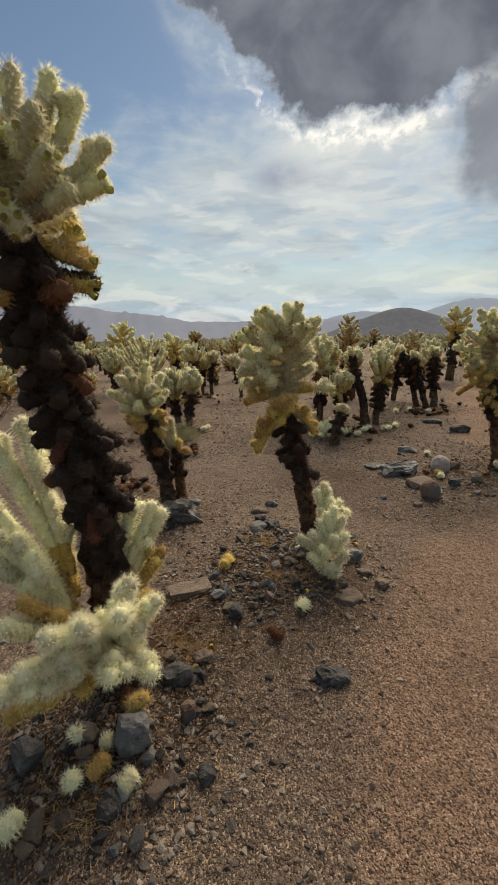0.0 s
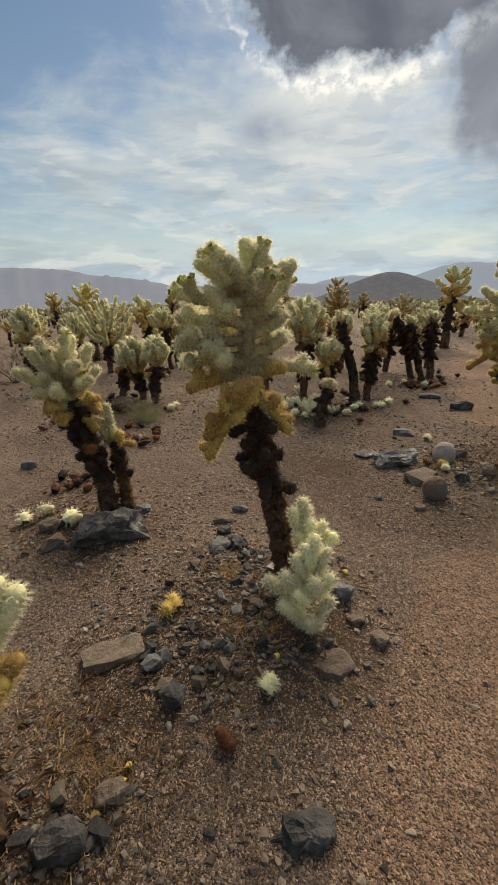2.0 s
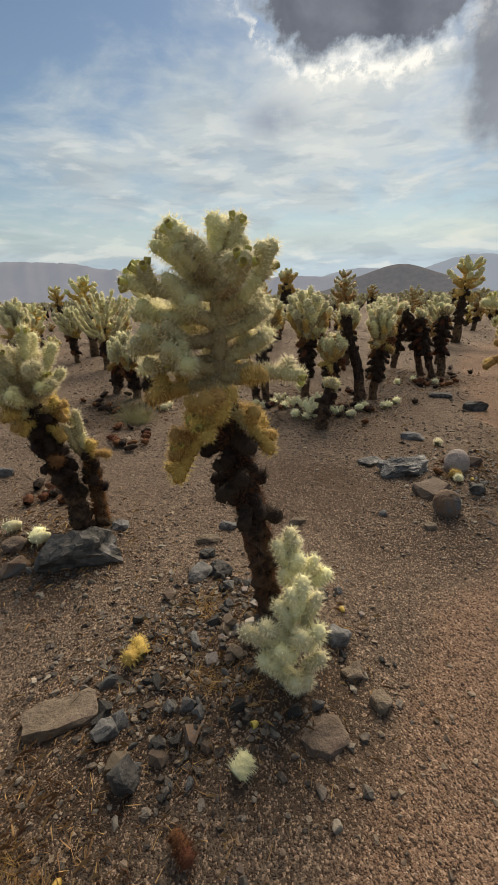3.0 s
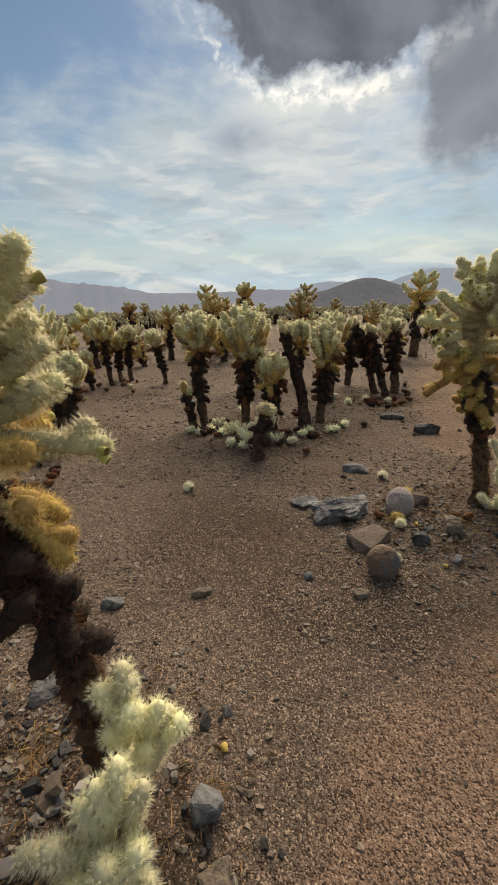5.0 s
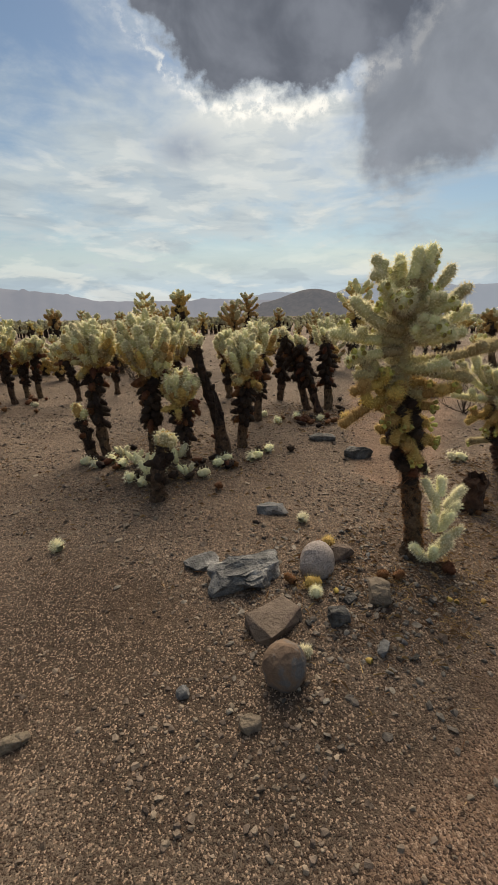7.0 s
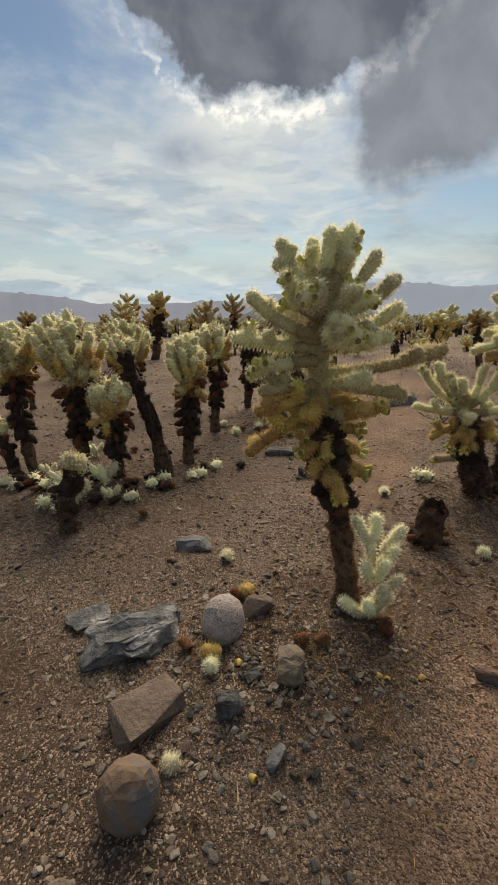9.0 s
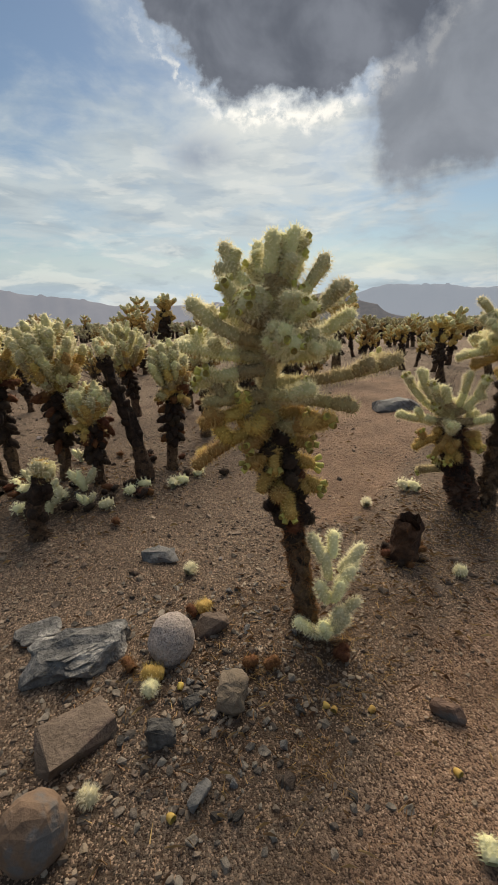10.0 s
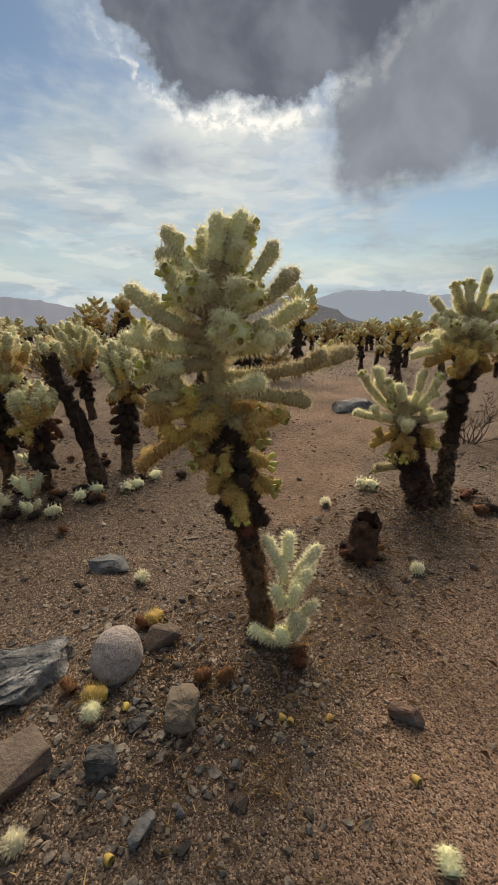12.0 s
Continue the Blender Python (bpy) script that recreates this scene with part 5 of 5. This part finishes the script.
rubble(-0.30, 2.35, 0.30, 0.55, 120, 1, 0.03, 0.09, "loose grey and black stone in the rubble mound")
rubble(0.20, 2.45, 0.35, 0.35, 25, 2, 0.025, 0.07, "loose stone on the cholla's mound")
rubble(-0.75, 1.15, 0.40, 0.45, 85, 3, 0.03, 0.10, "loose dark stone under the old cholla")
rubble(1.50, 4.10, 0.45, 0.55, 38, 4, 0.02, 0.055, "loose stone beside the trail")
rubble(-1.2, 2.9, 0.5, 0.4, 12, 5, 0.02, 0.07, "loose stone round the black rock")
rubble(0.3, 6.2, 1.3, 0.6, 6, 6, 0.03, 0.09, "loose stone under the chollas")
rubble(0.9, 4.5, 1.9, 1.3, 6, 7, 0.02, 0.05, "loose stone on the clearing's gravel")
rubble(-2.0, 5.0, 2.0, 2.2, 5, 8, 0.02, 0.08, "loose stone on the flat between chollas")
rubble(2.9, 5.2, 1.0, 0.9, 8, 9, 0.015, 0.05, "loose stone near the spreading cholla")
rubble(-0.2, 7.8, 2.6, 1.0, 4, 10, 0.03, 0.12, "loose stone at the thicket's edge", (2, 3, 2, 1, 1, 3, 2, 5))


def grain_shapes(count, points, seed):
    """Hulls of scattered points: the shapes that pebbles are cast from, less the side that lies in the sand."""
    r, out = random.Random(seed), []
    for _ in range(count):
        bm = bmesh.new()
        for _ in range(points):
            v = Vector((r.gauss(0, 1), r.gauss(0, 1), r.gauss(0, 1))).normalized()
            bm.verts.new((v.x * 0.5, v.y * r.uniform(0.3, 0.45), v.z * 0.34))
        res = bmesh.ops.convex_hull(bm, input=bm.verts)
        bmesh.ops.delete(bm, geom=list({e for e in res["geom_interior"] + res["geom_unused"] if isinstance(e, bmesh.types.BMVert)}), context="VERTS")
        bm.normal_update()
        bmesh.ops.delete(bm, geom=[f for f in bm.faces if f.normal.z < -0.5], context="FACES")
        bm.verts.index_update()
        out.append((np.array([v.co for v in bm.verts]), [tuple(v.index for v in f.verts) for f in bm.faces]))
        bm.free()
    return out


def gravel(name, label, count, seed, area, lo, hi, mat, keep, skew=3.0, points=9):
    """Small stones past counting, each cast from one of a dozen shapes, turned and squashed its own way."""
    r, shapes = random.Random(seed), grain_shapes(12, points, seed)
    verts, faces, total, made = [], [], 0, 0
    while made < count:
        x, y = r.uniform(area[0], area[1]), r.uniform(area[2], area[3])
        if r.random() > keep(x, y):
            continue
        made += 1
        s = lo + (hi - lo) * r.random() ** skew
        a, (base, tris) = r.uniform(0, 6.283), shapes[r.randrange(12)]
        ca, sa = math.cos(a) * s, math.sin(a) * s
        z = height(x, y) + s * 0.05
        turn = np.array(((ca, sa, 0.0), (-sa, ca, 0.0), (r.uniform(-0.2, 0.2) * s, 0.0, s * r.uniform(0.5, 1.0))))
        verts.append(base @ turn + (x, y, z))
        faces += [tuple(i + total for i in f) for f in tris]
        total += len(base)
    tagged(new(name, mesh_from(name, np.concatenate(verts).tolist(), faces, [mat])), label, "gravel", kind="stuff")


def near_walk(x, y):
    """Thins the grit with distance from the line walked."""
    ax, ay, bx, by = 0.3, 0.6, 2.0, 3.6
    k = max(0.0, min(1.0, ((x - ax) * (bx - ax) + (y - ay) * (by - ay)) / ((bx - ax) ** 2 + (by - ay) ** 2)))
    return math.exp(-((math.hypot(x - ax - k * (bx - ax), y - ay - k * (by - ay)) / 1.5) ** 2))


gravel("grit", "fine pinkish granite grit covering the sand", 55000, 21, (-1.6, 4.0, 0.3, 6.0), 0.004, 0.014, M_GRIT, lambda x, y: near_walk(x, y) * (1.0 - 0.75 * dark_spots(x, y)), 2.4, 6)
gravel("gravel", "small mixed pebbles strewn over the sand", 36000, 22, (-3.2, 4.6, 0.4, 8.0), 0.007, 0.036, M_PEBBLE, lambda x, y: (1.0 - 0.8 * on_trail(x, y)) * (0.18 + 0.82 * (noise.noise((x * 1.3, y * 1.3, 2.0)) > 0.0)), 2.6, 12)
def on_mounds(x, y):
    return max(smooth_bump(x, y, -0.30, 2.30, 0.42), smooth_bump(x, y, -0.72, 1.12, 0.42), 0.55 * smooth_bump(x, y, 1.5, 4.1, 0.5), 0.4 * smooth_bump(x, y, -1.25, 2.85, 0.4))


gravel("rubble", "grey and brown rubble heaped round the old chollas", 2600, 24, (-1.8, 2.2, 0.6, 4.8), 0.014, 0.05, M_RUBBLE, on_mounds, 1.8, 14)
gravel("coarse_gravel", "coarse pale and dark pebbles between the chollas", 18000, 23, (-7.0, 8.0, 4.5, 18.0), 0.012, 0.08, M_PEBBLE, lambda x, y: 1.0 - 0.9 * on_trail(x, y))


# ---- fallen joints, litter, dry grass, twigs ----
def fallen(x, y, state="pale", s=1.0, label="fallen pale cholla joint lying on gravel", level=0, long=0.45, turn=None):
    r = random.Random(int((x * 31 + y * 57) * 100))
    ob = new("fallen_joint", JOINTS[state, level, r.randrange(4)])
    az = r.uniform(0, 6.28) if turn is None else radians(turn)
    ob.matrix_basis = aim(Vector((x, y, height(x, y) + 0.026 * s)), toward(az, 0.25), 1.25 * s, long * s)
    tagged(ob, label, "cactus joint", "fallen joints")


for x, y, s in ((-0.03, 1.89, 0.95), (1.32, 4.08, 0.8), (1.17, 3.72, 0.75), (1.36, 4.78, 0.9), (2.87, 4.71, 0.9), (2.57, 5.52, 0.9), (2.31, 3.52, 0.8), (-0.16, 4.59, 1.0),
                (-0.62, 1.17, 0.9), (-0.60, 0.92, 0.9), (-0.88, 0.80, 1.0), (-0.78, 0.93, 0.8), (-0.84, 1.06, 0.8), (-0.73, 1.04, 0.7)):
    fallen(x, y, "pale", s)
for x, y in ((-1.6, 3.12), (-1.42, 2.95), (-1.33, 3.0), (-1.7, 2.95), (2.95, 5.73), (3.02, 5.70), (0.05, 5.6), (0.62, 5.6), (-0.1, 5.85), (0.75, 5.85), (0.9, 6.0), (1.1, 5.95), (-0.3, 5.9), (1.5, 7.3), (1.75, 7.4), (1.3, 7.6), (2.0, 7.3), (0.3, 5.7), (-0.2, 6.0), (0.15, 5.45), (-0.5, 6.0), (1.2, 6.1), (1.25, 6.2), (-2.0, 8.6), (-1.6, 5.8), (-1.55, 5.85)):
    fallen(x, y, "pale", 1.1, "fallen cream cholla joint among stones", 1, 0.6)
for x, y in ((-0.50, 2.30), (-0.47, 2.27), (1.5, 4.52), (-0.72, 0.93), (1.35, 4.12)):
    fallen(x, y, "golden", 0.9, "golden dried cholla joint on gravel", 0, 0.6)
for x, y in ((-0.16, 1.72), (-0.13, 1.70), (1.22, 4.15), (1.30, 4.38), (1.75, 4.15), (1.72, 4.18), (2.05, 4.2), (2.10, 4.18), (1.45, 4.45), (-0.70, 1.2)):
    fallen(x, y, "rust", 0.7, "rust-brown dead cholla joint on the ground", 0, 0.6)
debris = random.Random(31)
for cx, cy, n, spread_r in ((0.2, 6.1, 9, 0.7), (0.9, 6.4, 6, 0.4), (2.1, 7.7, 9, 0.5), (-2.3, 6.0, 10, 0.5), (-2.2, 8.7, 8, 0.4), (-2.6, 5.2, 8, 0.3), (-1.65, 4.75, 16, 0.28), (-1.75, 3.55, 9, 0.22), (1.9, 7.25, 9, 0.3), (3.75, 5.3, 9, 0.2), (0.5, 5.75, 8, 0.4), (-0.2, 6.1, 8, 0.3), (0.95, 5.85, 4, 0.15), (-1.9, 5.6, 7, 0.3)):
    for _ in range(n):
        x, y = cx + debris.gauss(0, spread_r * 0.6), cy + debris.gauss(0, spread_r * 0.5)
        fallen(x, y, debris.choice(("dead", "rust")), debris.uniform(0.7, 1.0), "dark dead cholla joint lying in litter", 1, debris.uniform(0.5, 1.0))
# yellow flecks of dried flesh
def flake(x, y, s, seed):
    ob = new("dried_fruit", DRY_FRUIT)
    ob.matrix_basis = pose(x, y, height(x, y) + 0.004, 80, 0, seed * 77) @ Matrix.Scale(s, 4)
    tagged(ob, "shrivelled yellow cholla fruit on the sand", "cactus fruit", "fallen fruit")


for k, (x, y) in enumerate(((-0.45, 1.62), (-0.46, 1.56), (-0.5, 1.45), (-0.55, 1.38), (0.02, 2.06), (2.33, 3.76), (1.3, 4.13), (1.42, 4.06), (1.98, 3.98), (2.0, 3.98), (1.44, 3.66), (2.12, 3.96), (0.35, 2.6), (0.3, 2.05))):
    flake(x, y, 0.9, k)


def grass_tuft(x, y, r, blades, tall, mat, label, seed, curl=0.8):
    q = random.Random(seed)
    verts, faces = [], []
    for _ in range(blades):
        a, d = q.uniform(0, 2 * math.pi), r * math.sqrt(q.random()) * 0.6
        p = Vector((d * math.cos(a), d * math.sin(a), -0.005))
        way = toward(q.uniform(0, 2 * math.pi), q.uniform(0.3, 1.4))
        ln, w = tall * q.uniform(0.5, 1.1), q.uniform(0.0008, 0.0016)
        side = way.cross(Vector((q.gauss(0, 1), q.gauss(0, 1), 0.1))).normalized() * w
        n = len(verts)
        for k in range(4):
            c = p + way * ln * k / 3 + Vector((0, 0, -curl * ln * (k / 3) ** 2 * 0.5))
            c.z = max(c.z, 0.002)
            verts += [c - side * (1 - k / 3.2), c + side * (1 - k / 3.2)]
        faces += [(n + 2 * k, n + 2 * k + 1, n + 2 * k + 3, n + 2 * k + 2) for k in range(3)]
    ob = new("grass_tuft", mesh_from("grass_tuft", verts, faces, [mat]))
    ob.matrix_basis = pose(x, y, height(x, y))
    tagged(ob, label, "grass", "dry grass tufts")


for k, (x, y, r, n, tall) in enumerate(((-0.50, 1.55, 0.12, 160, 0.09), (-0.62, 1.62, 0.10, 120, 0.09), (-0.18, 2.20, 0.12, 130, 0.10), (-0.25, 2.55, 0.14, 140, 0.12), (0.32, 2.48, 0.08, 90, 0.06),
                                        (1.25, 4.16, 0.09, 90, 0.06), (1.72, 4.15, 0.12, 120, 0.07), (2.05, 4.0, 0.16, 130, 0.06), (2.2, 4.15, 0.14, 110, 0.06), (1.9, 3.8, 0.14, 110, 0.05),
                                        (-0.72, 0.86, 0.16, 160, 0.10), (-0.85, 0.82, 0.14, 120, 0.10), (-0.15, 1.95, 0.10, 70, 0.06), (2.1, 4.3, 0.10, 90, 0.07), (-0.05, 2.2, 0.1, 80, 0.07), (3.35, 5.2, 0.25, 120, 0.06))):
    grass_tuft(x, y, r, n, tall, M_STRAW, "dry rusty straw tuft in the gravel", 60 + k)
grass_tuft(-1.70, 5.32, 0.22, 420, 0.42, M_SAGE, "wispy grey-green desert shrub below a cholla", 91, 0.15)
grass_tuft(-1.78, 5.42, 0.18, 260, 0.36, M_SAGE, "wispy dry desert shrub", 92, 0.2)


def twig_bush(x, y, tall, count, label, seed, mat):
    q = random.Random(seed)
    verts, faces = [], []

    def sprig(p, way, ln, rad, depth):
        pts = [p]
        d = way
        for _ in range(4):
            d = (d + Vector((q.gauss(0, 0.22), q.gauss(0, 0.22), q.gauss(0.03, 0.15)))).normalized()
            pts.append(pts[-1] + d * ln / 4)
        v, f = tube(pts, [rad * (1 - 0.18 * i) for i in range(5)], 4, 0.0, cap=False)
        n = len(verts)
        verts.extend(v)
        faces.extend(tuple(i + n for i in g) for g in f)
        if depth:
            for _ in range(3):
                k = q.choice((2, 3, 4))
                sprig(pts[k], (d + Vector((q.gauss(0, 0.6), q.gauss(0, 0.6), q.gauss(0.2, 0.4)))).normalized(), ln * 0.6, rad * 0.6, depth - 1)
    for i in range(count):
        sprig(Vector((q.gauss(0, 0.04), q.gauss(0, 0.04), -0.01)), toward(i * 2.4, q.uniform(0.3, 1.2)), tall * q.uniform(0.5, 0.8), 0.007, 2)
    ob = new("twig_bush", mesh_from("twig_bush", verts, faces, [mat]))
    ob.matrix_basis = pose(x, y, height(x, y))
    tagged(ob, label, "bush")


twig_bush(4.55, 6.85, 0.5, 12, "bare dark twiggy bush on the sand", 4, M_TWIG)
twig_bush(4.05, 7.5, 0.55, 14, "grey-brown leafless desert bush", 6, M_TWIG)
twig_bush(-1.1, 11.0, 0.9, 16, "large leafless brown bush behind the chollas", 7, M_TWIG)
twig_bush(-4.9, 7.4, 0.9, 18, "large leafless brown desert bush", 9, M_TWIG)
twig_bush(-5.6, 6.6, 0.8, 16, "twiggy brown desert bush at the thicket", 10, M_TWIG)


def stump(x, y):
    """A rotten cholla stump: broken shell with splintered rim, and knobs at its foot."""
    thing = tagged(base_empty("cholla_stump", x, y, height(x, y)), "broken rotten brown cholla stump with splintered rim", "stump")
    q = random.Random(3)
    pts = [(0.004 * i - 0.01, 0, -0.03 + 0.034 * i) for i in range(9)]
    verts, faces = tube(pts, [0.098, 0.090, 0.085, 0.082, 0.079, 0.077, 0.076, 0.074, 0.072], 16, 0.35, 26.0, 4, cap=False)
    top = len(pts) - 1
    for k in range(16):
        v = Vector(verts[top * 16 + k])
        verts[top * 16 + k] = v + Vector((0, 0, q.uniform(-0.03, 0.03)))
    faces.append(tuple((top - 3) * 16 + k for k in range(16)))
    part("shell", mesh_from("shell", verts, faces, [M_WOOD]), thing)
    for i in range(10):
        az = i * 2.4
        part("dead_joint", JOINTS["dead" if i % 2 else "rust", 0, i % 4], thing, aim(toward(az, 0) * q.uniform(0.05, 0.08) + Vector((0, 0, q.uniform(0.0, 0.05))), toward(az, q.uniform(-0.2, 0.3)), 0.8, q.uniform(0.25, 0.5)))


stump(2.60, 4.91)


def litter(count, seed):
    """Dry straws, bark shreds and broken spines lying about the plants, past counting."""
    q = random.Random(seed)
    spots = ((-0.85, 1.1, 0.5), (-0.15, 2.3, 0.5), (1.7, 4.1, 0.6), (-1.3, 2.95, 0.5), (3.2, 5.3, 0.6), (0.4, 5.9, 1.0), (2.5, 4.7, 0.6), (-0.6, 1.6, 0.4), (2.0, 7.6, 0.8), (-1.9, 5.8, 0.8))
    verts, faces = [], []
    for _ in range(count):
        cx, cy, r = q.choice(spots)
        x, y = q.gauss(cx, r * 0.6), q.gauss(cy, r * 0.6)
        a, ln, w = q.uniform(0, 6.283), q.uniform(0.012, 0.06), q.uniform(0.0008, 0.0022)
        z, n = height(x, y) + q.uniform(0.004, 0.014), len(verts)
        dx, dy = math.cos(a) * ln, math.sin(a) * ln
        ox, oy = -math.sin(a) * w, math.cos(a) * w
        lift = q.uniform(-0.003, 0.02)
        verts += [(x - ox, y - oy, z), (x + ox, y + oy, z + w), (x + dx * 0.5 + ox, y + dy * 0.5 + oy, z + lift), (x + dx, y + dy, z + q.uniform(-0.004, 0.012))]
        faces += [(n, n + 1, n + 2), (n, n + 2, n + 3)]
    tagged(new("litter", mesh_from("litter", verts, faces, [M_LITTER])), "dry brown straw and broken spines littering the gravel", "litter", kind="stuff")


litter(9000, 17)
